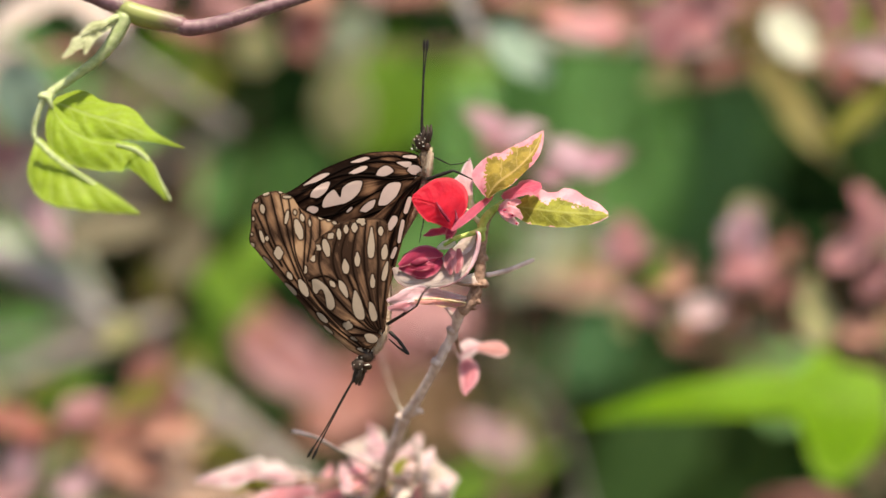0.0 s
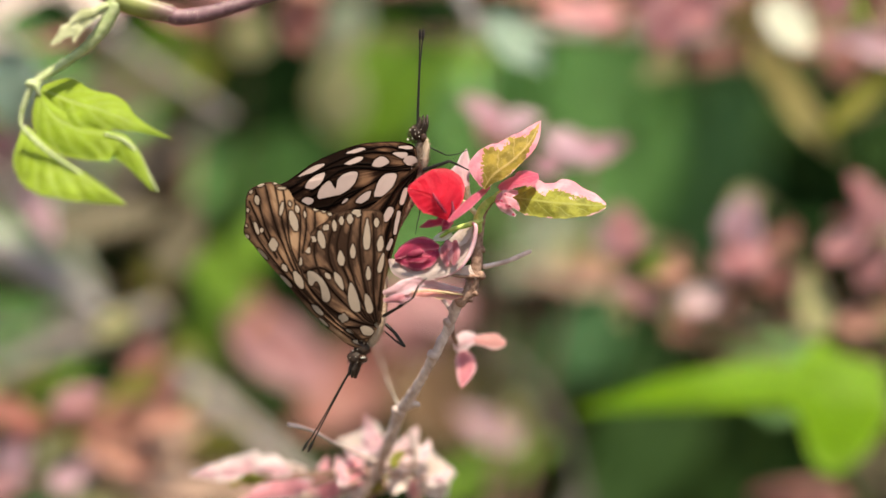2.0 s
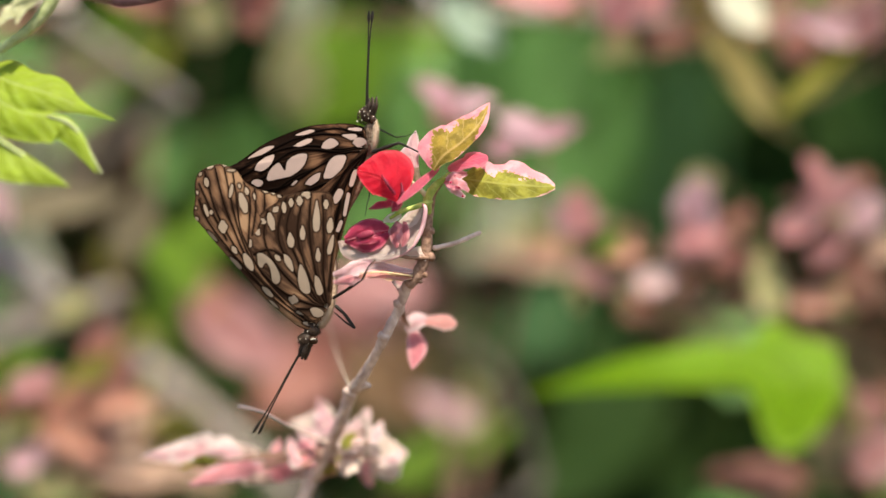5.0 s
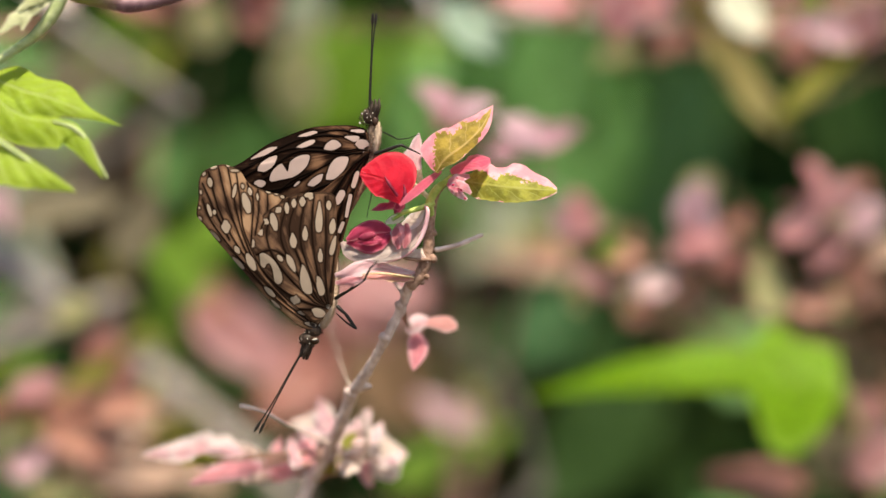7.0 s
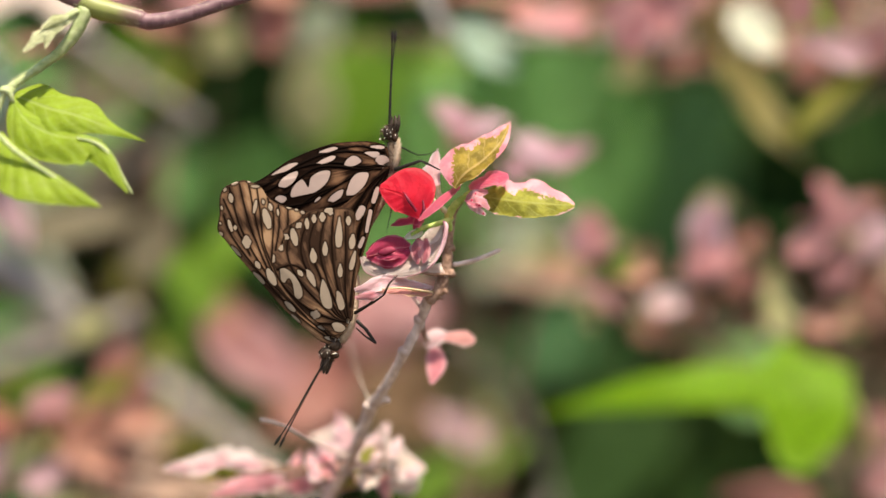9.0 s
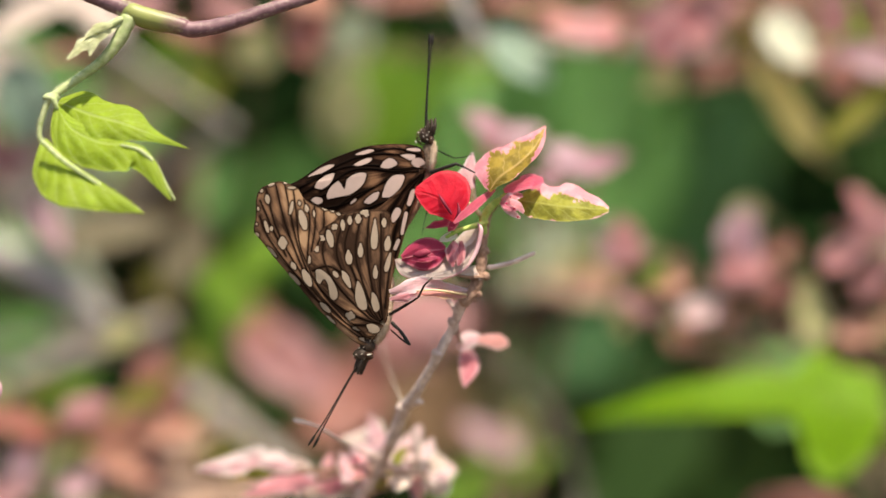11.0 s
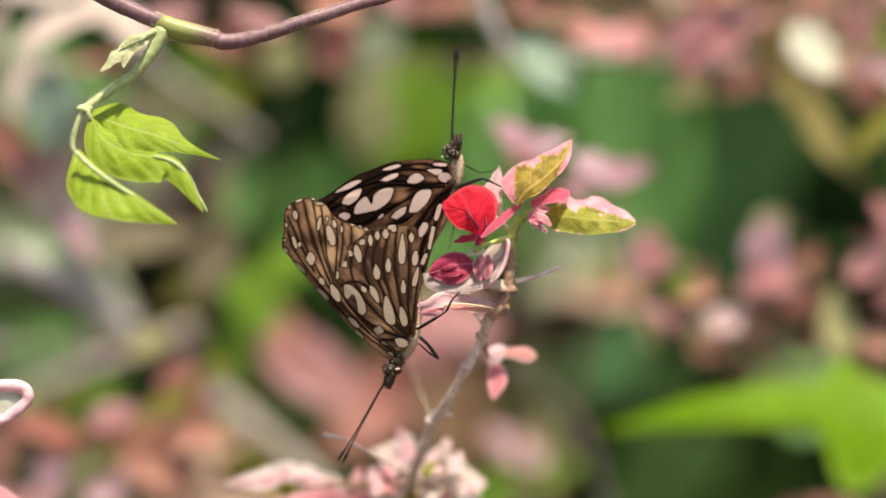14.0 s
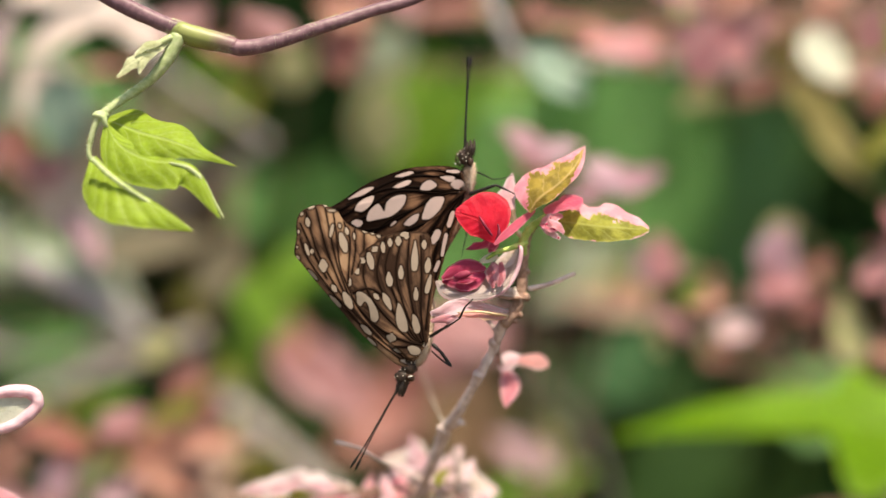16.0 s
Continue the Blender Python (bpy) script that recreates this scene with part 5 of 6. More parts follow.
for k, (mid, lw, rw, mt, share) in enumerate(TUFT):
    y = (0.05 if k < 17 else 0.044) + 0.006 * math.sin(k * 2.3)
    mid = [(u, v, y + 0.003 * i) for i, (u, v) in enumerate(mid)]
    lean = 0.5 * math.sin(k * 1.9)
    part("leaf", shaped_leaf(mid, lw, rw, fold=(0.5 + lean, 0.4 - lean), wave=0.2, ragged=0.26, seed=60 + k, crinkle=3.0, inner=([share] * 4, [share + 0.25] * 4) if share else None), mt, plant)
    part("petiole", a_tube([P(*mid[0]), (P(*mid[0]) + P(674, 842, 0.048)) / 2, P(674, 842, 0.048)], [3 * T, 3 * T, 3.5 * T], 8, 7), mat_bark_brown, plant)
part("side_twig", a_tube([P(700, 890, 0.052), P(736, 850, 0.05), P(738, 800, 0.05), P(730, 778, 0.05)], [4 * T, 4 * T, 4 * T, 3 * T], 24, 8, 0.2), mat_bark_grey, plant)

# ---- the vine ----
vine = thing("vine", P(220, 30, -0.01), "purple vine stem with a young lime green three-part leaf", "vine")
part("stem", a_tube([P(-260, -300, 0.006), P(-60, -150, -0.004), P(90, -46, -0.008), P(190, 4, -0.01), P(222, 16, -0.01)], [15 * T, 15 * T, 15 * T, 14 * T, 14 * T], 60, 14, 0.1), mat_purple_stem, vine, "purple-brown vine stem")
part("stem", a_tube([P(300, 38, -0.01), P(336, 50, -0.01), P(400, 38, -0.009), P(480, 12, -0.007), P(560, -14, -0.004), P(700, -64, 0.002), P(1000, -240, 0.026)], [14 * T, 14 * T, 13 * T, 12 * T, 11 * T, 11 * T, 10 * T], 80, 14, 0.08), mat_purple_stem, vine, "purple-brown vine stem")
part("node", a_tube([P(204, 12, -0.01), P(226, 20, -0.01), P(255, 30, -0.01), P(285, 37, -0.01), P(325, 47, -0.01)], [11 * T, 18 * T, 19 * T, 18 * T, 14.3 * T], 40, 16, 0.05), mat_node, vine, "swollen green and rust coloured node")
part("petiole", a_tube([P(222, 28, -0.0105), P(202, 70, -0.011), P(172, 106, -0.011), P(128, 138, -0.012), P(84, 168, -0.014)], [15 * T, 12 * T, 8.5 * T, 7 * T, 6.5 * T], 50, 12, 0.08), mat_petiole, vine, "pale green leaf stalk")
part("stalk_joint", ellipsoid(bmesh.new(), P(82, 171, -0.014), 15 * T, 10 * T, 8 * T, 0, 16, 0.3), mat_petiole, vine)
part("rachis", a_tube([P(78, 172, -0.014), P(66, 205, -0.014), P(60, 238, -0.014), P(70, 258, -0.014), P(84, 272, -0.014)], [6 * T, 5 * T, 4.5 * T, 4 * T, 3 * T], 30, 10), mat_petiole, vine)
part("rachis", a_tube([P(86, 174, -0.015), P(90, 186, -0.015), P(96, 198, -0.014)], [6 * T, 4 * T, 2 * T], 16, 10), mat_petiole, vine)
def fuzz(parent, ctrl, radius, count, length, mat, seed):
    """Short pale hairs along a stem."""
    rnd = random.Random(seed)
    pts = curve_points([P(*c) for c in ctrl], 60)
    bm = bmesh.new()
    for _ in range(count):
        k = rnd.randrange(58)
        p, ax = pts[k].lerp(pts[k + 1], rnd.random()), (pts[k + 1] - pts[k]).normalized()
        d = ax.cross(Vector((rnd.uniform(-1, 1), rnd.uniform(-1, 1), rnd.uniform(-1, 1)))).normalized()
        at = p + d * radius * T * 0.95
        tip = at + (d + ax * rnd.uniform(-0.4, 0.4)) * length * rnd.uniform(0.5, 1.2)
        w = ax * 0.00004
        h = d.cross(ax) * 0.00004
        vs = [bm.verts.new(at + x) for x in (w, h - w, -h - w)]
        end = bm.verts.new(tip)
        for q in range(3):
            bm.faces.new((vs[q], vs[(q + 1) % 3], end))
    part("fuzz", bm, mat, parent)


formed(vine, "leaflet", mat_vine_leaf, "folded lime green leaflet catching the sun", [(90, 178, -0.0125), (150, 200, -0.0165), (205, 216, -0.0175), (262, 238, -0.0165), (330, 264, -0.0125)],
       [8, 34, 36, 31, 30, 34, 29, 16, 7, 3, 0], [8, 38, 60, 66, 56, 40, 27, 17, 10, 5, 0], fold=(0.95, 0.5), quilt=0.1, wave=0.05, ragged=0.05, seed=70)
formed(vine, "leaflet", mat_vine_leaf, "lime green leaflet with a pale midrib", [(84, 186, -0.019), (116, 226, -0.019), (166, 250, -0.019), (215, 257, -0.02), (256, 276, -0.019), (304, 358, -0.017)],
       [4, 10, 16, 16, 10, 7, 6, 6, 5, 4, 0], [6, 28, 44, 50, 50, 50, 48, 44, 34, 20, 0], fold=(0.6, 0.45), quilt=0.1, wave=0.06, ragged=0.06, seed=71)
formed(vine, "leaflet", mat_vine_leaf, "lime green leaflet folded along its midrib", [(62, 244, -0.023), (96, 279, -0.024), (132, 306, -0.025), (195, 342, -0.024), (254, 380, -0.021)],
       [3, 5, 6, 6, 6, 5, 4, 3, 0], [10, 46, 66, 70, 66, 54, 39, 20, 0], fold=(0.9, 0.2), quilt=0.1, wave=0.06, ragged=0.05, seed=72)
part("midrib", a_tube([P(66, 250, -0.0236), P(98, 280, -0.0248), P(140, 310, -0.0256), P(190, 340, -0.0248), P(240, 372, -0.0222)], [4 * T, 4.5 * T, 3.5 * T, 3 * T, 1.5 * T], 30, 8, 0.3), mat_petiole, vine)
part("midrib", a_tube([P(206, 256, -0.0204), P(240, 266, -0.0204), P(266, 290, -0.02), P(284, 324, -0.019), P(302, 355, -0.018)], [2 * T, 4 * T, 4.5 * T, 4 * T, 3 * T], 30, 8, 0.2), mat_petiole, vine)
fuzz(vine, [(66, 256, -0.0144), (98, 282, -0.0146), (140, 312, -0.0146), (190, 343, -0.0142), (240, 375, -0.0128)], 2.6, 500, 0.0005, mat_bud, 51)
fuzz(vine, [(222, 28, -0.0105), (202, 70, -0.011), (172, 106, -0.011), (128, 138, -0.012), (84, 168, -0.014)], 8, 600, 0.0005, mat_bud, 52)
fuzz(vine, [(78, 172, -0.014), (66, 205, -0.014), (60, 238, -0.014), (70, 258, -0.014), (84, 272, -0.014)], 5, 260, 0.0005, mat_bud, 53)
fuzz(vine, [(300, 38, -0.01), (336, 50, -0.01), (400, 38, -0.009), (480, 12, -0.007), (560, -14, -0.004)], 13, 900, 0.0003, mat_bud, 54)
fuzz(vine, [(204, 12, -0.01), (226, 20, -0.01), (255, 30, -0.01), (285, 37, -0.01), (325, 47, -0.01)], 17, 1200, 0.0004, mat_bud, 55)
part("bud_stalk", a_tube([P(208, 30, -0.012), P(186, 42, -0.013), P(164, 56, -0.014), P(142, 80, -0.014)], [6 * T, 5 * T, 4 * T, 3 * T], 20, 10, 0.2), mat_petiole, vine)
for k, (mid, wide) in enumerate((([(206, 32, -0.014), (168, 56, -0.015), (142, 76, -0.0155), (114, 104, -0.015)], [4, 9, 12, 11, 8, 2]), ([(168, 58, -0.0152), (156, 76, -0.016), (152, 98, -0.0155)], [4, 7, 6, 1]),
                                ([(190, 38, -0.0145), (164, 46, -0.015), (144, 62, -0.015)], [3, 7, 6, 2]), ([(150, 66, -0.0155), (134, 74, -0.016), (124, 88, -0.0155)], [3, 8, 7, 2]))):
    b = part("flower_bud", shaped_leaf(mid, wide, wide, fold=(0.9, 0.9), wave=0.1, ragged=0.25, seed=90 + k, thick=0.0003), mat_bud, vine, "pale fuzzy young bract")
    fur(vine, b, P(*mid[1]), 6 * T, 6 * T, 9 * T, 50, 80, 0.0005, mat_bud, 60 + k, "fuzz")

# a pink leaf curled open on a twig of its own
sprig = thing("leaf_sprig", P(-180, 900, 0.0), "thin twig carrying a rolled pink and white leaf", "shrub twig")
part("twig", a_tube([P(-260, 1300, 0.03), P(-200, 1000, 0.01), P(-150, 820, 0.003), P(-110, 735, 0.0)], [8 * T, 7 * T, 6 * T, 5 * T], 40, 10, 0.2), mat_bark, sprig)


def bowl_leaf(parent, centre, long, short, turn, deep, mat, rim_mat, label):
    """A leaf rolled into a bowl that opens towards the viewer, with a thick curled margin."""
    c, a = P(*centre), radians(turn)
    e1, e2 = Vector((math.cos(a), 0.25, math.sin(a))) * long * T, Vector((-math.sin(a), 0.0, math.cos(a))) * short * T
    bm = bmesh.new()
    uv = bm.loops.layers.uv.new("UVMap")
    rings = []
    for i in range(10):
        r = (i + 0.3) / 9.3
        rings.append([bm.verts.new(c + (e1 * math.cos(t) + e2 * math.sin(t)) * r * (1 + 0.04 * math.sin(3 * t + 1)) + Vector((0, deep * T * (1 - r * r), 0))) for t in (k * math.pi / 20 for k in range(40))])
    for i in range(9):
        for k in range(40):
            f = bm.faces.new((rings[i][k], rings[i + 1][k], rings[i + 1][(k + 1) % 40], rings[i][(k + 1) % 40]))
            for loop in f.loops:
                loop[uv].uv = (k / 40, 0.5 + i / 18)
    bm.faces.new(rings[0])
    edge = [v.co.copy() for v in rings[-1]]
    bmesh.ops.solidify(bm, geom=bm.faces[:], thickness=0.0003)
    blade_ = part("leaf", bm, mat, parent, label)
    part("leaf_margin", a_tube([edge[(k + 20) % 40] for k in range(0, 42, 2)], [10 * T, 9 * T, 11 * T, 12 * T, 10 * T, 10 * T], 90, 12, 0.2), rim_mat, blade_, "thick rolled pale pink margin")


bowl_leaf(sprig, (-79, 704, -0.012), 60, 31, 16, 1, mat_rolled, mat_rim, "rolled leaf with pink rim and pale inside")
blade(sprig, "leaf", (-160, 852, 0.004), (-12, 884, 0.02), 60, mat_blush, "blush pink leaf", face=(0, -0.8, 0.8), fold=0.2, curl=0.05)


# ---- the shrubs behind ----
def bush(name, hub, label, leaves, wood, category="shrub", belly=0.45, point=0.3, twins=False):
    """A shrub behind: a stem from the ground to its hub, stout branches, and leaves on thin stalks.
    twins: a smaller leaf grows beside each small one. leaves: u, v, y, length, width, lean in degrees, material; wood: control places, radii in plan units, material."""
    at = P(*hub)
    root = thing(name, (at.x, at.y, -0.02), label, category)
    part("stem", a_tube([Vector((at.x, at.y + 0.02, -0.03)), Vector((at.x + 0.02, at.y + 0.01, at.z * 0.5)), at], [0.006, 0.004, 0.0025], 30, 10, 0.2), mat_bark_brown, root)
    for ctrl, radii, mt in wood:
        part("branch", a_tube([P(*c) for c in ctrl], [0.34 * r * T * (1 + ctrl[0][2] / REACH) for r in radii], 40, 12, 0.2, 3), mt, root)
        part("branch", a_tube([P(*ctrl[-1]), (P(*ctrl[-1]) + at) / 2 + Vector((0, 0.03, -0.03)), at], [0.002, 0.002, 0.003], 16, 8), mat_old_wood, root)
    if twins:
        for u, v, y, lng, wid, lean, mt in list(leaves):
            rnd = random.Random(int(u * 7 + v * 13))
            if lng < 150:
                a = rnd.uniform(0, 6.28)
                leaves.append((u + 0.45 * lng * math.cos(a), v + 0.4 * lng * math.sin(a), y + rnd.uniform(0.0, 0.05), lng * rnd.uniform(0.5, 0.75), wid * rnd.uniform(0.5, 0.7), lean + rnd.uniform(40, 140), rnd.choice((mt, mt, mat_dusk, mat_khaki))))
    for k, (u, v, y, lng, wid, lean, mt) in enumerate(leaves):
        c, s = P(u, v, y), T * (1 + y / REACH)
        a = radians(lean)
        d = Vector((math.cos(a), 0.25 * math.sin(k * 1.7), math.sin(a))) * (lng * s / 2)
        f = (0.3 * math.sin(k * 2.3), -0.8, 0.75 + 0.3 * math.sin(k * 1.1))
        part("leaf", leaf_mesh(c - d, c + d, wid * s, face=f, fold=0.15, curl=0.06 * math.sin(k), wave=0.04, seed=k, blunt=0.65, belly=belly, point=point, nu=12, nv=8, thick=0.0003), mt, root)
        part("stalk", a_tube([c - d, (c - d + at) / 2 + Vector((0, 0.02, -0.02)), at], [0.0003, 0.0004, 0.0007], 10, 6), mat_bark_brown, root)
    return root


Y1, Y2, Y3, Y4 = 0.18, 0.215, 0.27, 0.34
bush("snowbush", (880, 1100, 0.22), "snowbush sprig with mauve pink leaves just behind the butterflies",
     [(858, 214, Y1, 84, 62, 150, mat_lilac), (880, 240, Y1 + 0.02, 70, 56, 60, mat_rose), (928, 240, Y1, 84, 70, 20, mat_lilac_pale), (1012, 276, Y1, 110, 70, 160, mat_lilac_pale), (1050, 286, Y1, 120, 66, 10, mat_lilac), (985, 305, Y1 + 0.02, 80, 56, 30, mat_lilac), (1088, 276, Y1 + 0.02, 60, 44, 5, mat_lilac), (900, 270, Y1 + 0.03, 70, 40, 120, mat_dusk)], [])
bush("snowbush", (1950, 800, 0.5), "snowbush with dusty pink leaves and a few cream ones",
     # the near-black leaf at 1300, 600 stands in for a shaded gap
     [(1110, 425, Y2, 96, 70, 100, mat_coral_dull), (1090, 440, Y2 + 0.02, 70, 50, 50, mat_mauve), (1318, 416, Y2, 112, 88, 80, mat_mauve), (1330, 474, Y2 - 0.004, 80, 56, 20, mat_coral_dull), (1318, 482, Y2, 110, 70, 10, mat_rose), (1246, 546, Y2, 84, 66, 20, mat_mauve_pale), (1300, 600, 0.5, 280, 110, 5, mat_deep_shade), (1130, 545, Y2, 90, 56, 150, mat_rose), (1190, 503, Y2, 84, 60, 5, mat_salmon),
      (1162, 492, Y2, 60, 50, 70, mat_fresh), (1050, 490, Y3, 100, 40, 175, mat_salmon), (1375, 505, Y2, 74, 60, 70, mat_dusk), (1443, 550, Y2 + 0.004, 130, 72, 95, mat_khaki), (1532, 588, Y2 + 0.004, 94, 84, 10, mat_salmon), (1528, 366, Y2, 90, 66, 120, mat_coral_dull), (1572, 392, Y2, 84, 60, 60, mat_rose), (1548, 410, Y2 + 0.02, 70, 50, 10, mat_coral_dull), (1502, 445, Y2, 96, 60, 30, mat_coral_dull),
      (1555, 485, Y2, 100, 70, 60, mat_rose), (1392, 440, Y3, 64, 50, 40, mat_dusk), (1620, 430, Y2, 80, 60, 60, mat_mauve), (1610, 560, Y2, 80, 66, 100, mat_salmon), (1660, 490, Y2, 90, 60, 20, mat_sand), (1220, 600, Y3, 80, 36, 10, mat_dusk), (1290, 560, Y3, 70, 50, 40, mat_dusk),
      (1420, 900, 0.25, 200, 96, 175, mat_dusk), (1565, 850, 0.25, 110, 90, 60, mat_brownish), (1610, 780, 0.24, 84, 60, 110, mat_rose), (1650, 860, 0.22, 130, 90, 30, mat_rose), (1600, 700, 0.3, 90, 120, 80, mat_brownish)],
     [([(1040, 500, Y3), (1250, 575, Y3), (1420, 600, Y3)], (8, 10, 12), mat_bark_grey)], twins=True)
bush("snowbush", (2000, -200, 0.55), "snowbush crown with salmon leaves against the light",
     [(1035, 48, Y2 - 0.008, 150, 80, 176, mat_coral_dull), (985, 24, Y2, 96, 60, 150, mat_salmon), (1085, 26, Y2, 90, 60, 20, mat_salmon), (1190, 58, Y2 - 0.008, 110, 92, 60, mat_coral_dull), (1220, 20, Y2, 110, 74, 150, mat_rose), (1150, 20, Y2, 84, 60, 40, mat_rose), (1180, 126, Y2, 74, 70, 80, mat_khaki),
      # the cream leaf at 1402, 66 stands in for a sunlit glint
      (1115, 28, Y3, 60, 70, 80, mat_khaki), (1270, 125, Y3, 74, 60, 40, mat_dusk), (1275, 15, Y2, 90, 60, 20, mat_rose), (1320, 60, Y3, 90, 60, 100, mat_olive), (1402, 66, 0.206, 124, 104, -50, mat_cream), (1395, 2, Y2, 80, 40, 10, mat_salmon), (1490, 28, Y2, 116, 84, 110, mat_rose), (1550, 20, Y2, 60, 80, 60, mat_salmon),
      (1500, 125, Y3, 96, 70, 60, mat_dusk), (1548, 100, Y2, 116, 60, 150, mat_mauve), (1526, 24, Y2 - 0.04, 110, 22, 110, mat_lime), (1416, 200, 0.235, 270, 84, -56, mat_straw), (1560, 165, Y2, 300, 56, 44, mat_olive), (905, 8, Y2, 110, 44, 175, mat_dusk), (1260, -50, Y2, 140, 80, 30, mat_salmon),
      (1130, -60, Y2, 140, 80, 160, mat_rose), (1420, -70, Y2, 140, 80, 60, mat_salmon), (1580, -50, Y2, 130, 80, 10, mat_rose), (1620, 90, Y2, 110, 80, 60, mat_rose), (550, 42, Y2, 110, 90, 70, mat_dusk), (540, -10, Y2, 120, 70, 160, mat_salmon), (630, -40, Y2, 120, 70, 140, mat_rose), (740, -20, Y3, 140, 70, 10, mat_dusk)],
     [([(800, -50, Y2), (825, 20, Y2), (862, 78, Y2)], (30, 30, 18), mat_pale_wood)], twins=True)
bush("snowbush", (480, 1080, 0.42), "snowbush with large dusty rose leaves low down",
     [(505, 640, 0.34, 220, 150, -38, mat_rose_deep), (330, 805, 0.3, 170, 90, 20, mat_sand), (210, 852, 0.3, 140, 80, 160, mat_salmon), (280, 750, 0.32, 120, 70, 30, mat_dusk), (590, 690, 0.36, 200, 120, 150, mat_dusk), (455, 582, 0.34, 80, 50, 20, mat_salmon), (660, 640, 0.4, 180, 120, 60, mat_dusk), (720, 590, 0.38, 170, 130, -60, mat_rose), (762, 556, 0.36, 170, 130, 160, mat_rose), (610, 750, 0.4, 180, 90, 10, mat_dusk),
      (20, 742, Y2, 120, 60, 165, mat_brick), (64, 766, Y2, 90, 46, 20, mat_brick), (136, 744, Y2, 80, 44, 60, mat_brick), (196, 764, Y3, 90, 40, 150, mat_brick), (260, 690, Y3, 90, 36, 30, mat_brick), (330, 640, Y3, 70, 36, 40, mat_olive), (150, 722, Y2, 100, 62, 20, mat_rose), (245, 702, Y2, 140, 58, 35, mat_olive), (200, 745, Y2, 110, 50, 30, mat_salmon), (265, 655, Y3, 90, 70, 60, mat_dusk), (305, 765, Y2, 120, 50, 10, mat_salmon),
      (225, 825, Y2, 140, 74, 165, mat_salmon), (40, 820, Y2, 84, 70, 60, mat_mauve), (140, 855, Y2, 90, 60, 30, mat_mauve), (100, 795, Y2, 80, 50, 80, mat_khaki), (280, 872, 0.22, 250, 84, 170, mat_sand), (20, 875, Y2, 110, 60, 20, mat_rose), (130, 770, Y2, 70, 40, 140, mat_olive), (-60, 790, Y2, 120, 80, 60, mat_salmon),
      (-50, 870, Y2, 130, 80, 150, mat_rose), (180, 890, Y2, 90, 60, 60, mat_khaki), (870, 775, 0.36, 130, 76, 150, mat_mauve), (400, 800, Y3, 120, 60, 10, mat_olive), (430, 880, 0.3, 120, 70, 160, mat_sand), (70, 690, Y3, 80, 40, 20, mat_olive), (90, 690, Y3, 180, 64, 24, mat_fresh)],
     [([(290, 650, 0.4), (380, 725, 0.4), (500, 830, 0.4), (620, 950, 0.4)], (60, 74, 66, 50), mat_old_wood), ([(850, 622, 0.36), (935, 672, 0.36), (1000, 770, 0.36), (1040, 900, 0.36)], (8, 9, 11, 12), mat_old_wood)], twins=True)
bush("snowbush", (-320, 420, 0.55), "tangle of pale grey branches with milky rose leaves",
     [(40, 330, 0.36, 210, 120, -80, mat_greyish), (110, 280, 0.42, 180, 100, -80, mat_brownish), (60, 30, 0.2, 210, 110, 20, mat_milky), (150, 12, 0.205, 160, 90, 150, mat_milky), (250, 4, Y2, 120, 60, 20, mat_rose), (330, 50, Y3, 130, 40, 165, mat_dusk), (400, 14, Y2, 120, 70, 160, mat_rose), (120, 95, Y3, 150, 40, 5, mat_dusk), (40, 175, 0.2, 150, 110, -80, mat_mint), (5, 272, Y2, 70, 96, 100, mat_rose), (85, 395, Y2, 130, 50, -62, mat_mauve), (0, 140, Y3, 150, 120, -70, mat_milky), (-30, 250, Y3, 150, 100, -60, mat_dusk), (120, 250, Y4, 200, 110, -70, mat_brownish), (-90, 400, Y3, 170, 120, -60, mat_sage), (150, 330, Y4, 180, 90, -100, mat_sage), (200, 405, Y3, 220, 90, 10, mat_brownish),
      (20, -50, Y2, 170, 90, 0, mat_milky), (-90, 60, Y2, 180, 100, 60, mat_pale_pink), (-110, 260, Y2, 140, 90, 60, mat_rose), (170, -70, Y2, 170, 90, 30, mat_milky), (215, 592, Y3, 84, 66, 20, mat_khaki), (-80, 140, Y2, 150, 100, 60, mat_sage), (330, 440, Y3, 150, 90, 70, mat_brownish)],
     [([(190, 70, 0.36), (300, 150, 0.36), (412, 220, 0.36)], (26, 28, 12), mat_old_wood), ([(-80, 410, 0.36), (50, 476, 0.36), (185, 566, 0.36)], (84, 84, 50), mat_pale_wood), ([(-80, 715, 0.4), (100, 642, 0.4), (290, 566, 0.4)], (54, 56, 50), mat_old_wood), ([(84, 330, 0.4), (128, 450, 0.4), (190, 570, 0.4)], (60, 60, 40), mat_mossy_wood),
      ([(350, 250, 0.5), (335, 400, 0.5), (290, 600, 0.5)], (24, 28, 28), mat_bark_brown)])
lime_plant = thing("broad_leaved_plant", (P(1500, 1200, 0.3).x, P(1500, 1200, 0.3).y, -0.02), "broad-leaved plant with a large bright lime green lobed leaf", "plant")
part("stem", a_tube([Vector((0.14, 0.3, -0.03)), Vector((0.13, 0.3, 0.45)), P(1500, 1200, 0.3)], [0.006, 0.004, 0.003], 30, 10, 0.2), mat_green_stem, lime_plant)
part("stalk", a_tube([P(1500, 1200, 0.3), P(1640, 960, 0.3), P(1570, 722, 0.204)], [0.003, 0.002, 0.0015], 20, 8), mat_green_stem, lime_plant)
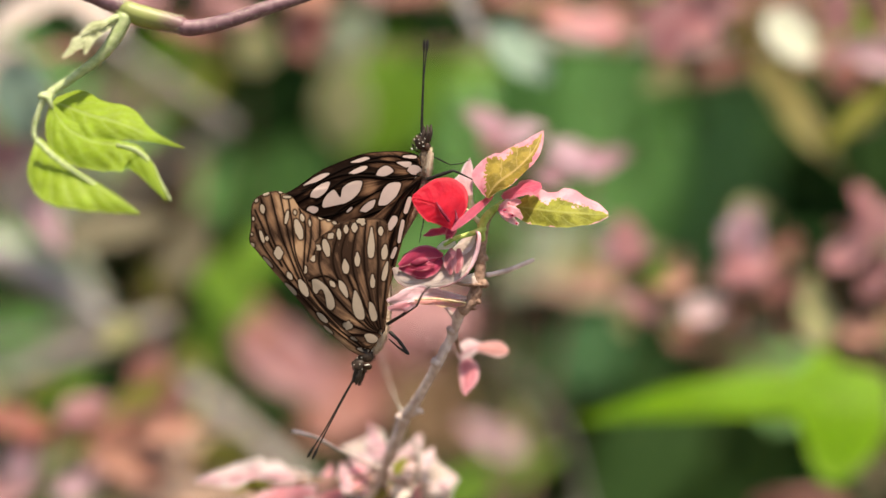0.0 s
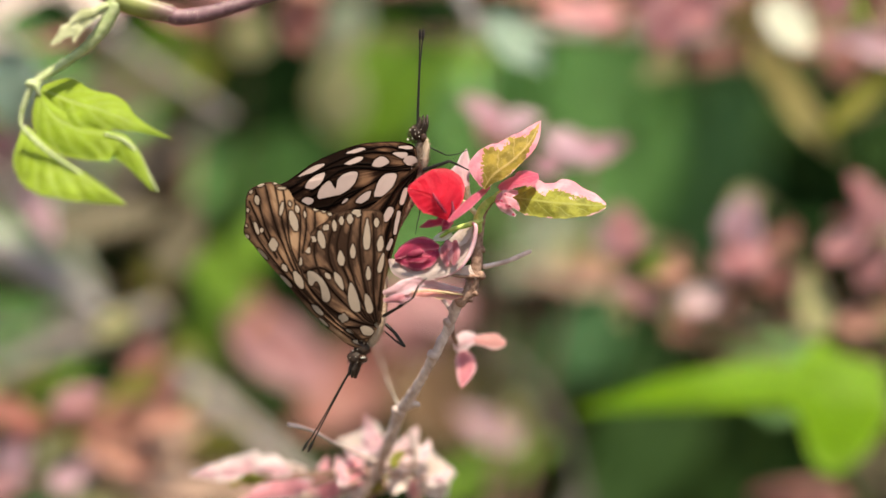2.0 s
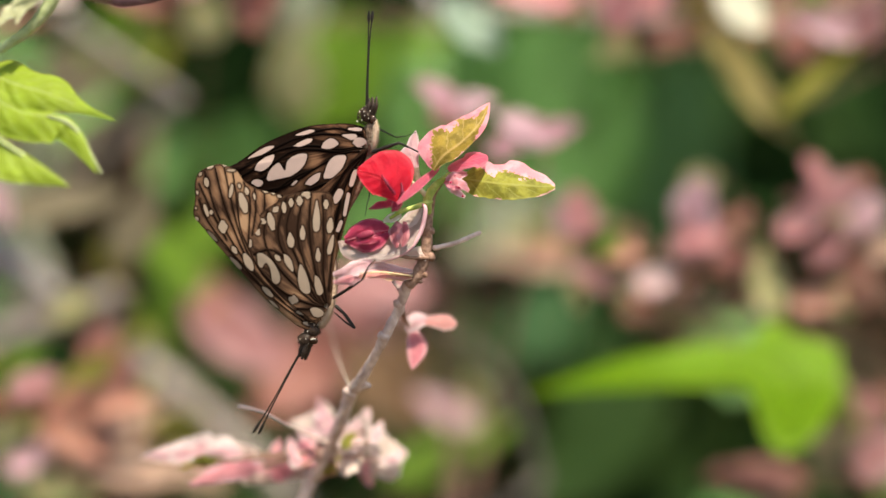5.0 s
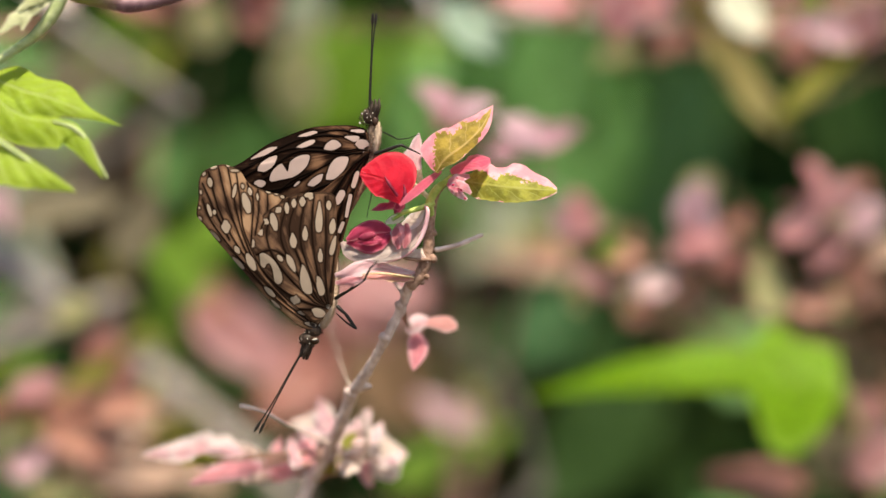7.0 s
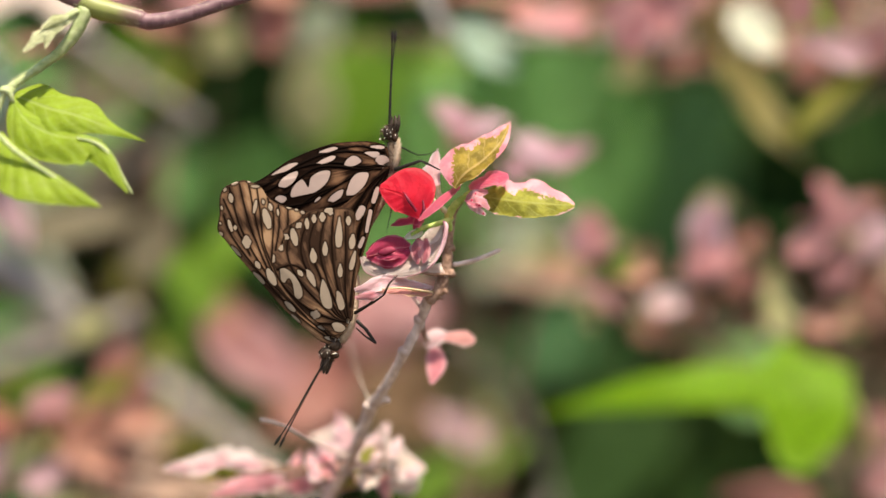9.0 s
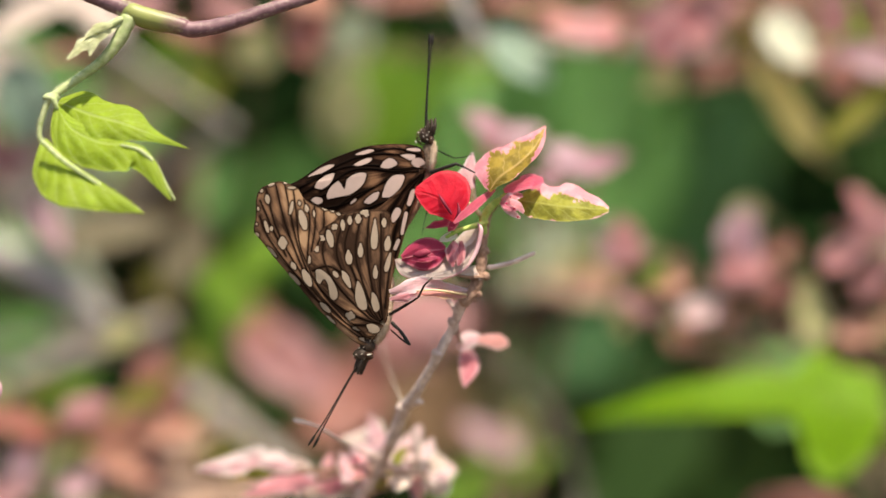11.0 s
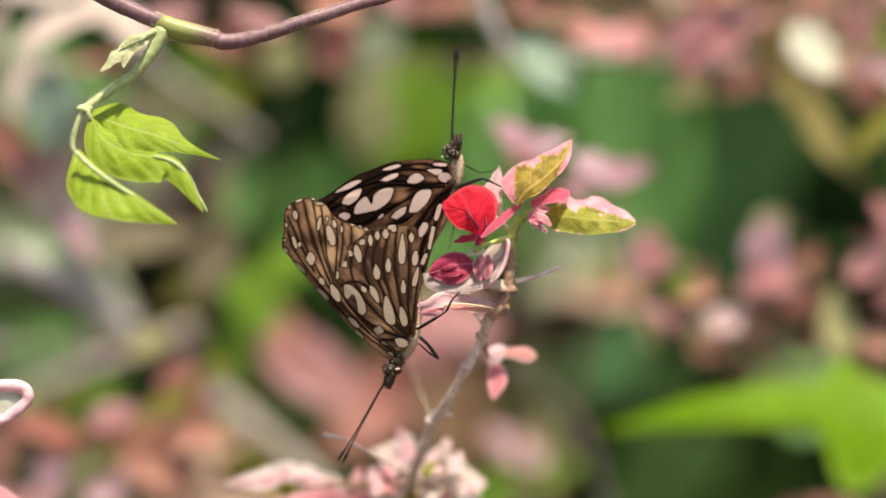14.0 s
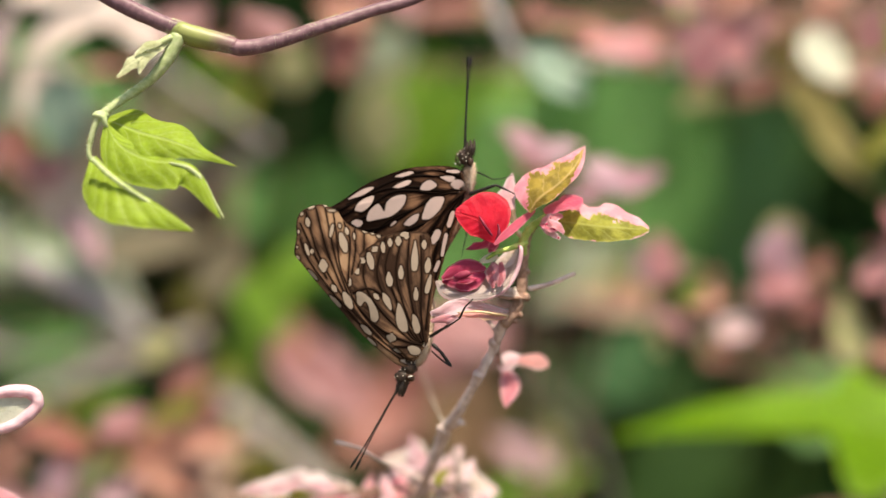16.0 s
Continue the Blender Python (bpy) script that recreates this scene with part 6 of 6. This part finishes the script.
formed(lime_plant, "leaf", mat_lime, "lobed lime green leaf in the sun", [(1572, 722, 0.204), (1460, 712, 0.204), (1370, 700, 0.204), (1200, 712, 0.207), (1020, 744, 0.222)],
       [40, 96, 132, 128, 62, 34, 34, 34, 31, 26, 18, 10, 2], [50, 62, 66, 92, 82, 44, 40, 38, 33, 27, 18, 10, 2], fold=(0.15, 0.25), wave=0.02, ragged=0.06, nu=60, seed=80, thick=0.0003, tilt=0.4, crinkle=0.4)
bush("broad_leaved_plant", (850, 1150, 0.75), "broad-leaved plant with large mid green leaves, shade painted into the dark ones",
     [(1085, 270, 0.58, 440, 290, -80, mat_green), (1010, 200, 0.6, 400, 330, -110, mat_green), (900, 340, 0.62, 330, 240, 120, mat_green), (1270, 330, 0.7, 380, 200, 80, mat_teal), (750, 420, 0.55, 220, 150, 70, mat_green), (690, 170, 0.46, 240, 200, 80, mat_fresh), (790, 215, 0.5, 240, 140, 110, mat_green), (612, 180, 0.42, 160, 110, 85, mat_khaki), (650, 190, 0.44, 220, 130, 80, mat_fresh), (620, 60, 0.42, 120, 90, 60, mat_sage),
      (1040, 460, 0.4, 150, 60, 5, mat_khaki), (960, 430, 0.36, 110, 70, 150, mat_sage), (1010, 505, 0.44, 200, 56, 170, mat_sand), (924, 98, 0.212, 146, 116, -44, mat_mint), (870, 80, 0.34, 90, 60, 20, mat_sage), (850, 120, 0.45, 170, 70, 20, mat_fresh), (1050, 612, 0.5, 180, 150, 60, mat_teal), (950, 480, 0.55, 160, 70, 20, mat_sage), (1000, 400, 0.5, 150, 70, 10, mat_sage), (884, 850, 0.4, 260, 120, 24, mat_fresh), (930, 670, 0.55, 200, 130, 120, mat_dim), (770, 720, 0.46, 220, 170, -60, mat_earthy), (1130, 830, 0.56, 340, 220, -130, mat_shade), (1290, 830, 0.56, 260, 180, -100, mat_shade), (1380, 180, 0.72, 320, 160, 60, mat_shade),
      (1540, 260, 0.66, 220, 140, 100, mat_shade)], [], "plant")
bush("broad_leaved_plant", (330, 1150, 0.7), "broad-leaved plant with fresh green leaves in dappled light",
     [(410, 530, 0.4, 280, 104, 130, mat_fresh), (470, 450, 0.44, 200, 100, 40, mat_fresh), (370, 615, 0.4, 120, 80, 120, mat_fresh), (490, 340, 0.56, 240, 190, 70, mat_green), (30, 600, 0.5, 200, 120, 20, mat_green), (100, 700, 0.4, 120, 60, 30, mat_fresh), (300, 110, 0.44, 150, 140, 80, mat_fresh),
      # the near-black leaf at 462, 165 stands in for a shaded hole
      (450, 82, 0.32, 90, 84, 100, mat_khaki), (250, 310, 0.5, 200, 100, 60, mat_brownish), (235, 175, 0.44, 220, 130, 40, mat_brownish), (285, 350, 0.46, 240, 150, 80, mat_earthy_dark), (462, 165, 0.52, 200, 180, 80, mat_deep_shade), (350, 150, 0.5, 120, 80, 40, mat_olive), (300, 480, 0.5, 160, 80, 60, mat_olive), (570, 420, 0.5, 200, 120, 60, mat_green)], [], "plant")


def foliage(name, count, mat, xs, ys, zs, size, seed, label):
    """Leaves past counting, as one mesh."""
    rnd = random.Random(seed)
    verts, faces, uvs = [], [], []
    nu, nv = 6, 2
    for _ in range(count):
        c = Vector((rnd.uniform(*xs), rnd.uniform(*ys), rnd.uniform(*zs)))
        lng = rnd.uniform(*size)
        wid = lng * rnd.uniform(0.42, 0.62)
        m = Euler((rnd.uniform(0.5, 1.5), rnd.uniform(-0.7, 0.7), rnd.uniform(-0.7, 0.7))).to_matrix() @ Matrix.Rotation(rnd.uniform(0, 6.28), 3, "Z")
        k = len(verts)
        for i in range(nu + 1):
            u = i / nu
            w = wid * 0.5 * math.sin(math.pi * min(max(u ** 0.8, 0.015), 0.985))
            for j in range(nv + 1):
                v = j - 1
                verts.append(c + m @ Vector(((u - 0.5) * lng, v * w, 0.25 * abs(v) * w - 0.15 * lng * (u - 0.5) ** 2)))
        for i in range(nu):
            for j in range(nv):
                a = k + i * (nv + 1) + j
                faces.append((a, a + nv + 1, a + nv + 2, a + 1))
                uvs += [(i / nu, j / nv), ((i + 1) / nu, j / nv), ((i + 1) / nu, (j + 1) / nv), (i / nu, (j + 1) / nv)]
    me = bpy.data.meshes.new(name)
    me.from_pydata(verts, [], faces)
    me.uv_layers.new(name="UVMap").data.foreach_set("uv", np.array(uvs, dtype=np.float32).ravel())
    return tagged(part(name, me, mat, None), label, "foliage", kind="stuff")


# the dark of the hedge's depth is in the leaf colour, here and in far_hedge
foliage("hedge_foliage", 2600, mat_deep_shade, (-1.1, 1.1), (0.72, 1.2), (0.0, 1.75), (0.06, 0.13), 21, "dense leaves of the hedge behind, shade put into their dark green")
foliage("hedge_foliage", 120, mat_green, (-0.9, 0.9), (0.66, 0.8), (0.1, 1.6), (0.06, 0.12), 22, "mid green leaves at the front of the hedge")
# solid rough block, added behind the leaves to close gaps to the sky
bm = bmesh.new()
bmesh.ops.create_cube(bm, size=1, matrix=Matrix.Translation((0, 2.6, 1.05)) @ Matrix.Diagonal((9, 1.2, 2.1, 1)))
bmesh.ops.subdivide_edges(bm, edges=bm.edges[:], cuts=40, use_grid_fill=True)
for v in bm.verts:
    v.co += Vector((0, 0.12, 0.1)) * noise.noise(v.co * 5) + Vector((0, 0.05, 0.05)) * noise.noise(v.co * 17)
tagged(part("hedge_backing", bm, mat_backing, None), "near-black solid block added behind the hedge leaves to hide the sky", "hedge", kind="stuff")
foliage("far_hedge", 5200, mat_deep_shade, (-3.5, 3.5), (1.25, 1.9), (0.0, 2.1), (0.1, 0.22), 23, "tall hedge closing the background, its shade in the leaf colour")


# ---- what moves ----
def swayed(ob, rows, pivot):
    base = Matrix.Translation(ob.location)
    to, back = Matrix.Translation(pivot), Matrix.Translation(-pivot)
    return [(t, Matrix.Translation((dx / 1000, 0, dz / 1000)) @ to @ pose(0, 0, 0, 0, lean, 0) @ back @ base) for t, dx, dz, lean in rows]


def motions():
    for ob in (plant, upper, lower, flower, bud):
        walk(ob, swayed(ob, SWAY, P(700, 882)))
    walk(vine, swayed(vine, VINE_SWAY, P(220, 30, -0.014)))


motions()
